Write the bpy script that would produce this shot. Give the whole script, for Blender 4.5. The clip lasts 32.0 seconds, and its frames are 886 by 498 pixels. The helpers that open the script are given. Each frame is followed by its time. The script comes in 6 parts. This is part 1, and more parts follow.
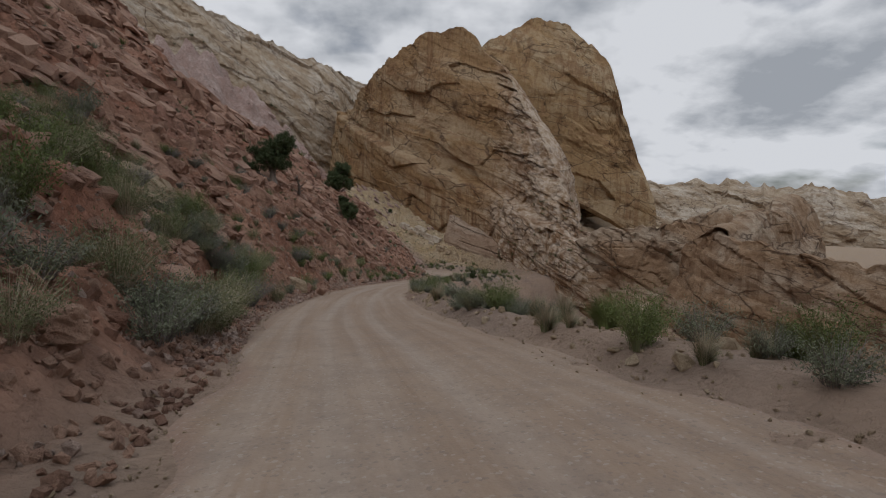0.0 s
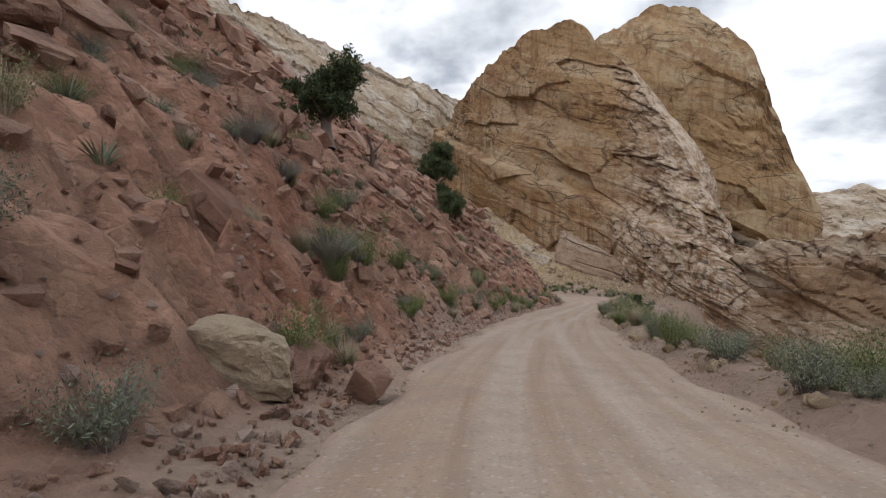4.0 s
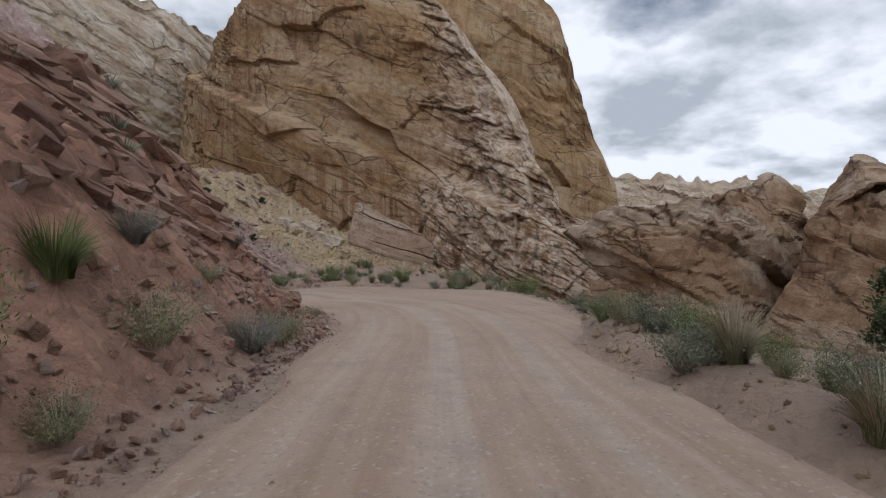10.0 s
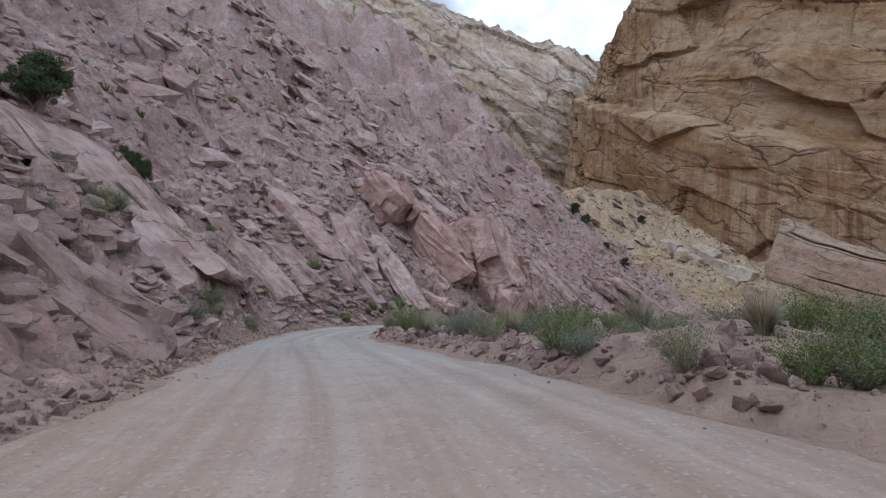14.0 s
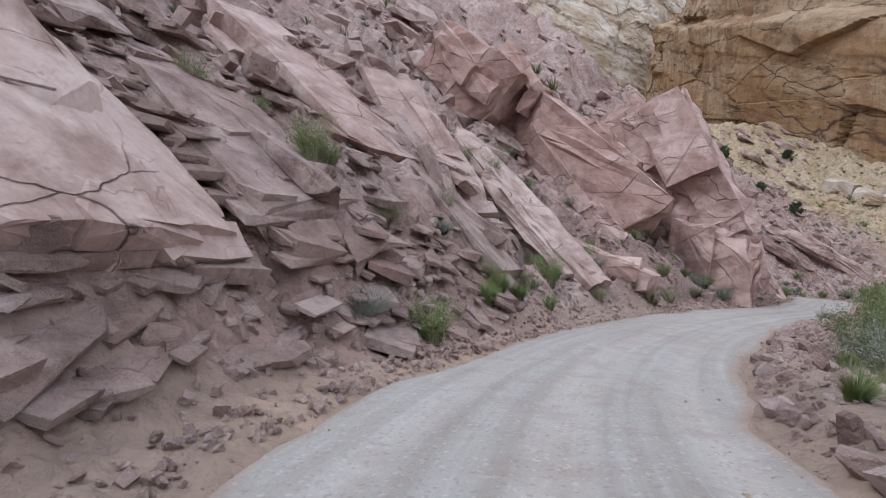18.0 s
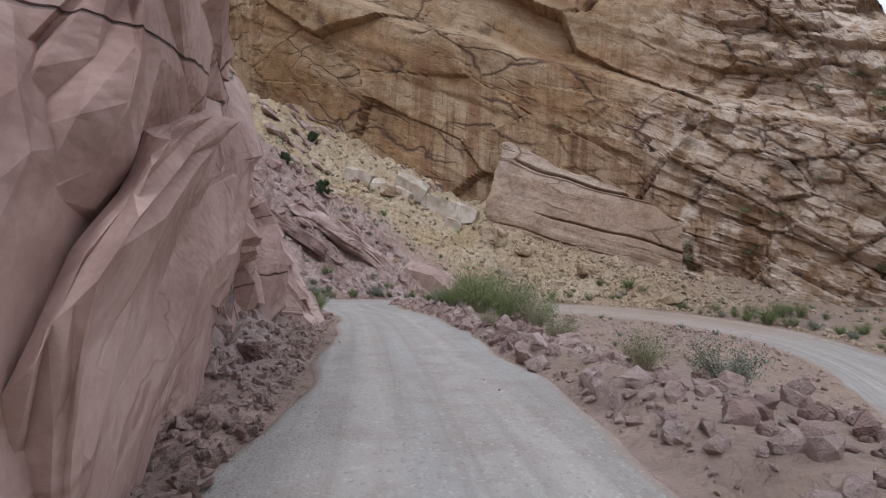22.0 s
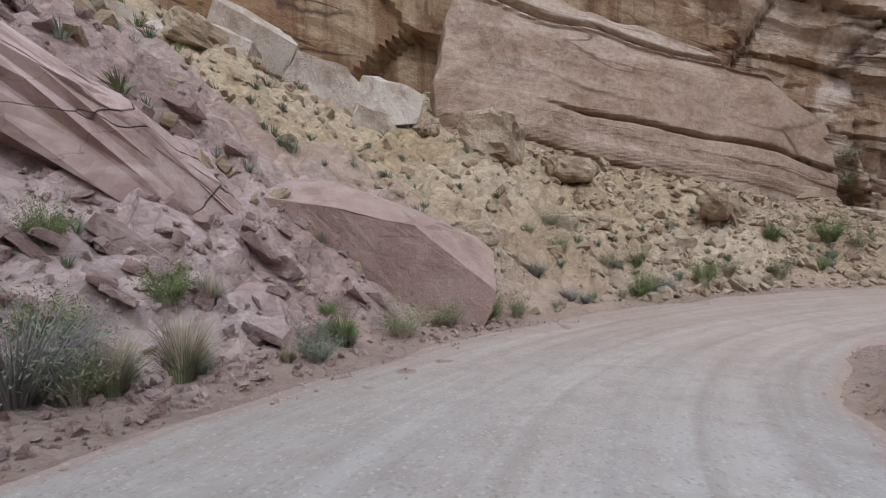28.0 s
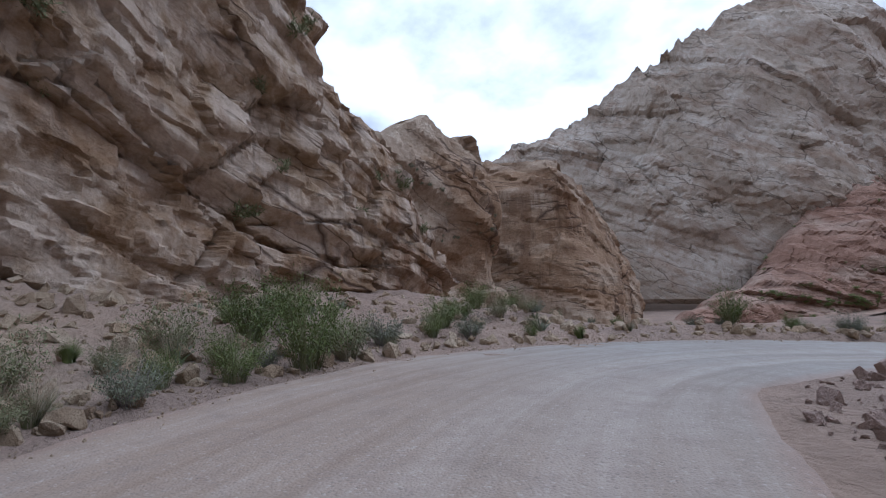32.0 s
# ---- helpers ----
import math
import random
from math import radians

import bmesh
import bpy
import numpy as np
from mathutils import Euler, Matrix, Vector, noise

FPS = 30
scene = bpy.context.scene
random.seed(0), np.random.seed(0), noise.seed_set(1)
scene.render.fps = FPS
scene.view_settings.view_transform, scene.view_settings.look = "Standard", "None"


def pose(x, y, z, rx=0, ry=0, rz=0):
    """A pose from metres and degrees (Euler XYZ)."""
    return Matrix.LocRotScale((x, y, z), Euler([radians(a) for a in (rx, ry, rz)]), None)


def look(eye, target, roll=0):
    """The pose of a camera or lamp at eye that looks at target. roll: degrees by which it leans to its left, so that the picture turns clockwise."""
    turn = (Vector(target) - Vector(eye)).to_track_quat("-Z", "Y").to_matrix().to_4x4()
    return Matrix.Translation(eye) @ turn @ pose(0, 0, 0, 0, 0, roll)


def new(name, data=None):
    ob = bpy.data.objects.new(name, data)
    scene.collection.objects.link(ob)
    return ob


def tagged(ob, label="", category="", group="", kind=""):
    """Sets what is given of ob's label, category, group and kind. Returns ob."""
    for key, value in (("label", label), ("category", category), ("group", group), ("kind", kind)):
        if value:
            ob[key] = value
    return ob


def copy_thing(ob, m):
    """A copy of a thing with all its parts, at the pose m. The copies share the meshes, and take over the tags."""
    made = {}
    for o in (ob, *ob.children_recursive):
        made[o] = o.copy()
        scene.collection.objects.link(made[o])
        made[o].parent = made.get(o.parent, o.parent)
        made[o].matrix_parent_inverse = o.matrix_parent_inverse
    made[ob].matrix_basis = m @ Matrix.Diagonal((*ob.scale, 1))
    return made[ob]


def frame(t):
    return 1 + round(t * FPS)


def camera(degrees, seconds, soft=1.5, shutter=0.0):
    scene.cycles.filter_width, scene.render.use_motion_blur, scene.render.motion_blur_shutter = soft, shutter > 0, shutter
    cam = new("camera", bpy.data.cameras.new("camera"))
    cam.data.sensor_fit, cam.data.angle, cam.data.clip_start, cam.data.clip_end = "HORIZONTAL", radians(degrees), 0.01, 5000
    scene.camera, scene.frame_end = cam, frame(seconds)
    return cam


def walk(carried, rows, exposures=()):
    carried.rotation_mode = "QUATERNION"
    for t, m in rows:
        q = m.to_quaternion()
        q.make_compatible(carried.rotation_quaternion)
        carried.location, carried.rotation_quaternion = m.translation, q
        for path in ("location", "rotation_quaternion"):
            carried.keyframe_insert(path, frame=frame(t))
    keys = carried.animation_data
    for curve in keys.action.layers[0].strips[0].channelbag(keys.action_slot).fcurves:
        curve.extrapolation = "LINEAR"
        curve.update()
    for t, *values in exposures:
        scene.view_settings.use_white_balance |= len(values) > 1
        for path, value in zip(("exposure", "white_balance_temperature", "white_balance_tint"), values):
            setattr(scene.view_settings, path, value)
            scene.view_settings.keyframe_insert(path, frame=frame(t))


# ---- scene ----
cam = camera(85, 32.0, soft=1.1)
PATH = [
    (0.0, (-0.00, -0.00, 0.00), (-0.000, 9.946, -1.038), 0.97),
    (0.5, (-0.48, 2.75, -0.55), (-1.880, 12.608, -1.516), 2.72),
    (1.0, (-1.03, 5.49, -0.98), (-3.226, 15.218, -1.680), 4.53),
    (1.5, (-1.66, 8.35, -1.37), (-4.382, 17.952, -1.948), 4.69),
    (2.0, (-2.46, 11.38, -1.87), (-5.527, 20.883, -2.413), 3.60),
    (2.5, (-3.34, 14.66, -2.41), (-6.616, 24.095, -2.939), 2.09),
    (3.0, (-4.31, 18.27, -2.98), (-7.422, 27.763, -3.510), 1.02),
    (3.5, (-5.12, 22.24, -3.57), (-7.669, 31.898, -4.085), 0.12),
    (4.0, (-5.85, 26.40, -4.17), (-7.820, 36.192, -4.711), -0.53),
    (4.5, (-6.43, 31.07, -4.88), (-7.869, 40.951, -5.400), -0.84),
    (5.0, (-6.70, 35.39, -5.49), (-7.582, 45.332, -6.026), -0.85),
    (5.5, (-6.74, 39.60, -6.06), (-7.136, 49.572, -6.614), -0.93),
    (6.0, (-6.59, 43.86, -6.65), (-6.626, 53.849, -7.213), -1.10),
    (6.5, (-6.30, 48.38, -7.30), (-6.058, 58.356, -7.874), -1.36),
    (7.0, (-5.95, 53.44, -8.06), (-5.392, 63.411, -8.655), -0.99),
    (7.5, (-5.53, 58.53, -8.83), (-4.704, 68.477, -9.455), -0.33),
    (8.0, (-5.06, 63.74, -9.68), (-4.001, 73.661, -10.315), 0.24),
    (8.5, (-4.46, 68.52, -10.41), (-3.187, 78.411, -11.081), 0.60),
    (9.0, (-3.81, 72.68, -11.02), (-2.299, 82.541, -11.736), 0.75),
    (9.5, (-3.02, 77.13, -11.73), (-1.186, 86.931, -12.447), 0.42),
    (10.0, (-2.22, 81.66, -12.22), (-0.135, 91.418, -12.919), 0.16),
    (10.5, (-1.40, 86.04, -12.66), (0.850, 95.764, -13.285), 0.07),
    (11.0, (-0.58, 90.42, -13.18), (1.662, 100.152, -13.716), 0.26),
    (11.5, (0.12, 94.72, -13.72), (2.218, 104.491, -14.146), 0.92),
    (12.0, (0.42, 98.92, -14.21), (1.869, 108.812, -14.520), 0.96),
    (12.5, (0.15, 103.07, -14.65), (0.021, 113.068, -14.846), 0.96),
    (13.0, (-0.72, 106.97, -15.14), (-2.761, 116.761, -15.269), 0.97),
    (13.5, (-2.24, 110.70, -15.59), (-6.021, 119.962, -15.696), 1.34),
    (14.0, (-4.18, 114.08, -16.05), (-9.432, 122.590, -16.119), 1.38),
    (14.5, (-6.59, 117.16, -16.16), (-13.104, 124.754, -16.222), 1.43),
    (15.0, (-9.03, 119.77, -16.32), (-16.371, 126.561, -16.491), 0.97),
    (15.5, (-11.62, 122.07, -16.73), (-19.413, 128.339, -17.023), 0.49),
    (16.0, (-14.35, 124.28, -17.38), (-22.294, 130.349, -17.793), 0.13),
    (16.5, (-17.22, 126.60, -18.25), (-25.067, 132.791, -18.777), 0.05),
    (17.0, (-20.29, 129.34, -18.92), (-27.822, 135.903, -19.534), -0.12),
    (17.5, (-23.14, 132.50, -19.41), (-30.045, 139.728, -20.016), -0.87),
    (18.0, (-25.60, 135.93, -19.98), (-31.587, 143.931, -20.558), -0.86),
    (18.5, (-27.39, 139.63, -20.52), (-32.194, 148.402, -20.976), -0.77),
    (19.0, (-28.63, 143.48, -21.05), (-32.100, 152.853, -21.445), -0.25),
    (19.5, (-29.32, 147.51, -21.51), (-31.293, 157.317, -21.855), 0.96),
    (20.0, (-29.38, 151.21, -22.10), (-29.885, 161.198, -22.374), 1.88),
    (20.5, (-29.07, 155.34, -22.38), (-28.099, 165.288, -22.612), 2.59),
    (21.0, (-28.49, 159.04, -22.63), (-26.446, 168.825, -22.918), 2.71),
    (21.5, (-27.66, 162.85, -22.90), (-25.195, 172.542, -23.265), 2.35),
    (22.0, (-26.78, 166.54, -23.38), (-24.337, 176.236, -23.814), 2.01),
    (22.5, (-26.01, 170.21, -23.83), (-23.784, 179.964, -24.302), 1.09),
    (23.0, (-25.52, 173.87, -24.21), (-23.766, 183.717, -24.701), 0.05),
    (23.5, (-25.14, 177.46, -24.48), (-23.896, 187.378, -25.057), -0.63),
    (24.0, (-24.90, 180.94, -24.83), (-24.044, 190.893, -25.515), -1.31),
    (24.5, (-24.83, 184.65, -25.24), (-24.274, 194.627, -26.026), -1.93),
    (25.0, (-24.99, 188.95, -25.77), (-24.919, 198.938, -26.568), -1.77),
    (25.5, (-25.25, 193.50, -26.36), (-25.303, 203.484, -27.117), -1.70),
    (26.0, (-25.41, 198.07, -26.96), (-25.003, 208.042, -27.686), -1.71),
    (26.5, (-25.19, 202.45, -27.56), (-23.854, 212.341, -28.256), -1.89),
    (27.0, (-24.06, 206.41, -28.15), (-21.716, 216.113, -28.769), -1.73),
    (27.5, (-22.27, 210.06, -28.73), (-18.510, 219.306, -29.364), -1.37),
    (28.0, (-19.73, 213.28, -29.29), (-14.322, 221.672, -29.835), -1.00),
    (28.5, (-16.53, 216.11, -29.94), (-9.508, 223.219, -30.309), -0.68),
    (29.0, (-12.61, 218.10, -30.50), (-4.340, 223.709, -30.622), -0.36),
    (29.5, (-8.65, 219.85, -30.82), (0.521, 223.829, -30.724), -0.40),
    (30.0, (-4.60, 220.61, -31.06), (5.119, 222.960, -30.785), -0.07),
    (30.5, (-0.56, 220.44, -31.24), (9.416, 220.919, -30.824), 0.54),
    (31.0, (3.41, 219.44, -31.31), (13.262, 217.807, -30.815), -0.19),
    (31.5, (7.08, 217.82, -31.23), (16.404, 214.262, -30.642), -1.53),
    (32.0, (10.25, 215.40, -31.16), (18.645, 210.016, -30.400), -2.94),
]
EXPOSURE = [(0, -1.60, 6200, 10), (1, -1.23, 6250, 10), (2, -1.15, 6250, 10), (4, -0.86, 6150, 10), (7, -1.01, 6150, 10), (9, -1.01, 5950, 10), (12, -1.32, 5800, 10), (13, -1.34, 5600, 11), (14.5, -0.49, 5350, 12),
            (16.5, -0.28, 5600, 12), (19, -0.22, 5550, 12), (21, -0.51, 5650, 12), (23, -0.25, 5650, 12), (24, -0.13, 5650, 12), (28, -0.21, 5600, 12), (30, -0.62, 5350, 12), (32, -0.69, 5100, 12)]
walk(cam, [(t, look(eye, target, roll)) for t, eye, target, roll in PATH], EXPOSURE)

# ---- light ----
world = bpy.data.worlds.new("sky")
scene.world = world
world.use_nodes = True
SUN_ELEVATION, SUN_AZIMUTH = 52.0, 205.0   # degrees; azimuth clockwise from +y
sun = new("sun", bpy.data.lights.new("sun", "SUN"))
sun.data.energy, sun.data.angle, sun.data.color = 1.5, radians(12), (1.0, 0.97, 0.93)
sun.matrix_world = look((0, 0, 300), Vector((0, 0, 300)) - Vector((math.sin(radians(SUN_AZIMUTH)) * math.cos(radians(SUN_ELEVATION)),
                        math.cos(radians(SUN_AZIMUTH)) * math.cos(radians(SUN_ELEVATION)), math.sin(radians(SUN_ELEVATION)))))


def world_nodes():
    nt = world.node_tree
    nt.nodes.clear()
    n = lambda kind: nt.nodes.new(kind)
    out, bg, sky = n("ShaderNodeOutputWorld"), n("ShaderNodeBackground"), n("ShaderNodeTexSky")
    sky.sky_type, sky.sun_disc = "NISHITA", False
    sky.sun_elevation, sky.sun_rotation = radians(SUN_ELEVATION), radians(SUN_AZIMUTH)
    sky.air_density, sky.dust_density = 1.0, 1.5
    # clouds: two layers of noise on the dome, stretched towards the horizon
    geo, sep, comb = n("ShaderNodeTexCoord"), n("ShaderNodeSeparateXYZ"), n("ShaderNodeCombineXYZ")
    add, dx, dy = n("ShaderNodeMath"), n("ShaderNodeMath"), n("ShaderNodeMath")
    add.operation, add.inputs[1].default_value = "ADD", 0.34
    dx.operation = dy.operation = "DIVIDE"
    link = nt.links.new
    link(geo.outputs["Generated"], sep.inputs[0])
    link(sep.outputs[2], add.inputs[0])
    link(sep.outputs[0], dx.inputs[0]), link(add.outputs[0], dx.inputs[1])
    link(sep.outputs[1], dy.inputs[0]), link(add.outputs[0], dy.inputs[1])
    link(dx.outputs[0], comb.inputs[0]), link(dy.outputs[0], comb.inputs[1])
    cover, puffs = n("ShaderNodeTexNoise"), n("ShaderNodeTexNoise")
    cover.inputs["Scale"].default_value, cover.inputs["Detail"].default_value = 1.5, 8
    puffs.inputs["Scale"].default_value, puffs.inputs["Detail"].default_value = 2.3, 9
    puffs.inputs["Roughness"].default_value = 0.55
    link(comb.outputs[0], cover.inputs["Vector"]), link(comb.outputs[0], puffs.inputs["Vector"])
    r1, r2 = n("ShaderNodeValToRGB"), n("ShaderNodeValToRGB")
    r1.color_ramp.elements[0].position, r1.color_ramp.elements[1].position = 0.30, 0.42
    r2.color_ramp.elements[0].position, r2.color_ramp.elements[0].color = 0.38, (9.0, 9.4, 10.0, 1)
    r2.color_ramp.elements[1].position, r2.color_ramp.elements[1].color = 0.55, (18.0, 18.0, 18.2, 1)
    link(cover.outputs[0], r1.inputs[0]), link(puffs.outputs[0], r2.inputs[0])
    mix = n("ShaderNodeMix")
    mix.data_type = "RGBA"
    link(r1.outputs[0], mix.inputs[0]), link(sky.outputs[0], mix.inputs[6]), link(r2.outputs[0], mix.inputs[7])
    link(mix.outputs[2], bg.inputs[0])
    bg.inputs[1].default_value = 0.11
    link(bg.outputs[0], out.inputs[0])


world_nodes()

# ---- noise in numpy, for the large forms ----
TABLE = np.random.RandomState(7).rand(4096)


def lattice(i, j, k):
    return TABLE[(i * 73 + j * 1571 + k * 3181 + (i * j) % 911 * 17 + (j * k) % 677 * 29) & 4095]


def vnoise(x, y, z):
    """Smooth value noise, about -1 to 1."""
    i, j, k = np.floor(x).astype(int), np.floor(y).astype(int), np.floor(z).astype(int)
    u, v, w = x - i, y - j, z - k
    u, v, w = u * u * (3 - 2 * u), v * v * (3 - 2 * v), w * w * (3 - 2 * w)
    total = 0
    for a in (0, 1):
        for b in (0, 1):
            for c in (0, 1):
                total = total + lattice(i + a, j + b, k + c) * (u if a else 1 - u) * (v if b else 1 - v) * (w if c else 1 - w)
    return total * 2 - 1


def fbm(x, y, z, octaves=4, gain=0.5):
    total, size = 0, 1.0
    for o in range(octaves):
        total = total + size * vnoise(x * 2 ** o + o * 19.7, y * 2 ** o + o * 7.3, z * 2 ** o)
        size *= gain
    return total


def ridged(x, y, z, octaves=4, gain=0.5):
    total, size = 0, 1.0
    for o in range(octaves):
        total = total + size * (1 - 2 * np.abs(vnoise(x * 2 ** o + o * 11.3, y * 2 ** o + o * 5.1, z * 2 ** o)))
        size *= gain
    return total


def cells(x, y, z):
    """Cellular noise: distance to the nearest seed, how much further the next one is, and a random number for each cell."""
    i, j, k = np.floor(x).astype(int), np.floor(y).astype(int), np.floor(z).astype(int)
    f1, f2, mark = np.full(x.shape, 9.0), np.full(x.shape, 9.0), np.zeros(x.shape)
    for a in (-1, 0, 1):
        for b in (-1, 0, 1):
            for c in (-1, 0, 1):
                p, q, r = i + a, j + b, k + c
                u = lattice(p, q, r)
                d = (p + u - x) ** 2 + (q + lattice(p + 57, q, r) - y) ** 2 + (r + lattice(p, q + 91, r) - z) ** 2
                closer = d < f1
                f2 = np.where(closer, f1, np.minimum(f2, d))
                mark = np.where(closer, u, mark)
                f1 = np.where(closer, d, f1)
    return np.sqrt(f1), np.sqrt(f2) - np.sqrt(f1), mark


def facets(u, v, seed, sharp=9.0, tilt=0.9):
    """Broken planes: every cell of a jittered grid has its own height and slope; the planes meet in short bevels. Returns the height, about
    -0.5 to 0.5, and how far the place is from its cell's border, 0 at the border."""
    i, j = np.floor(u).astype(int), np.floor(v).astype(int)
    k = np.zeros(i.shape, int) + int(seed * 7)
    near, total, weight = np.full(u.shape, 9.0), 0.0, 1e-9
    parts = []
    for a in (-1, 0, 1):
        for b in (-1, 0, 1):
            p, q = i + a, j + b
            h1, h2, h3, h4, h5 = (lattice(p + 31 * m, q + 17 * m, k + m) for m in range(5))
            du, dv = u - (p + 0.15 + 0.7 * h1), v - (q + 0.15 + 0.7 * h2)
            d = du * du + dv * dv
            parts.append((d, (h3 - 0.5) + tilt * ((h4 - 0.5) * du + (h5 - 0.5) * dv)))
            near = np.minimum(near, d)
    second = np.full(u.shape, 9.0)
    for d, value in parts:
        w = np.exp(-sharp * sharp * (np.sqrt(d) - np.sqrt(near)))
        total, weight = total + w * value, weight + w
        second = np.where(d > near + 1e-9, np.minimum(second, d), second)
    return total / weight, np.sqrt(second) - np.sqrt(near)


def smooth(a, b, x):
    t = np.clip((x - a) / (b - a), 0, 1)
    return t * t * (3 - 2 * t)


def terrace(h, thick, sharp=0.82):
    """A stair in h: steps of uneven height; returns the offset of the step's face, 0 to 1."""
    q = h / thick
    i = np.floor(q).astype(int)
    f = q - i
    here, there = lattice(i, i * 0 + 3, i * 0), lattice(i + 1, i * 0 + 3, i * 0)
    return here + (there - here) * smooth(sharp, 1.0, f)


def spline(points, step):
    """A smooth line through the points, with points about every step."""
    p = np.array(points, float)
    p = np.vstack([2 * p[0] - p[1], p, 2 * p[-1] - p[-2]])
    out = []
    for i in range(1, len(p) - 2):
        count = max(2, int(np.linalg.norm(p[i + 1, :2] - p[i, :2]) / step))
        t = (np.arange(count) / count)[:, None]
        a, b, c, d = p[i - 1], p[i], p[i + 1], p[i + 2]
        out.append(0.5 * (2 * b + (c - a) * t + (2 * a - 5 * b + 4 * c - d) * t ** 2 + (3 * b - a - 3 * c + d) * t ** 3))
    return np.vstack(out + [p[-2:-1]])


# ---- the plan ----
# middle line of the road: the upper leg comes down from the south, swings round a spur and meets the hairpin
UPPER = [(16, -60, 5.6), (9, -40, 3.2), (4, -20, 0.6), (0.3, 0, -1.65), (-1.5, 8.3, -3), (-4, 18.3, -4.65), (-6.1, 31, -6.5), (-6.4, 39.6, -7.7),
         (-6, 48.4, -8.95), (-4.2, 68.5, -12), (-1.1, 86, -14.4), (0.6, 95, -15.35), (0.5, 103, -16.25), (-2, 111, -17.25), (-6.4, 117.5, -17.84),
         (-17, 127, -19.85), (-23, 132.8, -21.11), (-27.2, 139.8, -22.17), (-29, 147.5, -23.2), (-28.9, 155.3, -23.98), (-27.4, 163, -24.66),
         (-25.7, 170.3, -25.43), (-24.6, 184.7, -26.85), (-25, 193.5, -28.03), (-24.8, 202.5, -29.18), (-22, 209.8, -30.35), (-16.4, 215.8, -31.5)]
LOWER = [(-8.7, 219.4, -32.4), (-0.6, 220.2, -32.85), (7, 218.2, -32.95), (13.5, 213, -33.1), (17.5, 206, -33.4), (17.5, 198, -33.9), (13, 189.5, -34.6),
         (7, 181, -35.6), (5, 170, -36.9), (8, 156, -38.2), (14, 140, -39.6), (20, 122, -41), (27, 100, -42.5), (33, 75, -44), (36, 45, -46)]
LINE = spline(UPPER + LOWER, 1.0)
TURN = int(np.argmax(LINE[:, 1]))          # the hairpin's far end
TANGENT = np.gradient(LINE[:, :2], axis=0)
TANGENT /= np.linalg.norm(TANGENT, axis=1)[:, None]


def nearest(x, y, line, tangent):
    """Index of the line's nearest point, distance to the line's left (right is negative)."""
    best = np.full(x.shape, 1e9)
    index = np.zeros(x.shape, int)
    for i in range(len(line)):
        d = (x - line[i, 0]) ** 2 + (y - line[i, 1]) ** 2
        closer = d < best
        best[closer] = d[closer]
        index[closer] = i
    dx, dy = x - line[index, 0], y - line[index, 1]
    side = tangent[index, 0] * dy - tangent[index, 1] * dx
    along = tangent[index, 0] * dx + tangent[index, 1] * dy
    return index, np.sign(side) * np.sqrt(best), along


def road_height(index, along, line):
    slope = np.gradient(line[:, 2]) / np.maximum(np.linalg.norm(np.gradient(line[:, :2], axis=0), axis=1), 0.2)
    return line[index, 2] + slope[index] * along


def half_width(y, upper=True):
    """The road's left and right half widths; it opens into a lay-by where it swings round the spur."""
    left = np.interp(y, (0, 12, 20, 30, 40, 56, 76, 92, 106, 116, 128, 145, 158, 172, 190, 200, 210), (1.9, 2.4, 3.0, 2.2, 2.0, 2.4, 2.7, 2.9, 4.0, 4.2, 3.3, 2.7, 2.3, 1.8, 1.7, 3.0, 5.0))
    right = np.interp(y, (0, 20, 45, 70, 92, 98, 108, 118, 130, 142, 152, 166, 188, 197, 206), (4.4, 4.2, 3.5, 3.1, 3.1, 5.5, 8.6, 3.6, 2.4, 2.3, 2.8, 2.1, 2.2, 3.3, 2.8))
    return left, right


def lower_width(y):
    """The same for the lower leg, which is broad where it leaves the hairpin."""
    bend = np.exp(-((y - 208) / 11.0) ** 2)
    return 4.2 + 3.2 * bend, 3.4 - 0.3 * bend


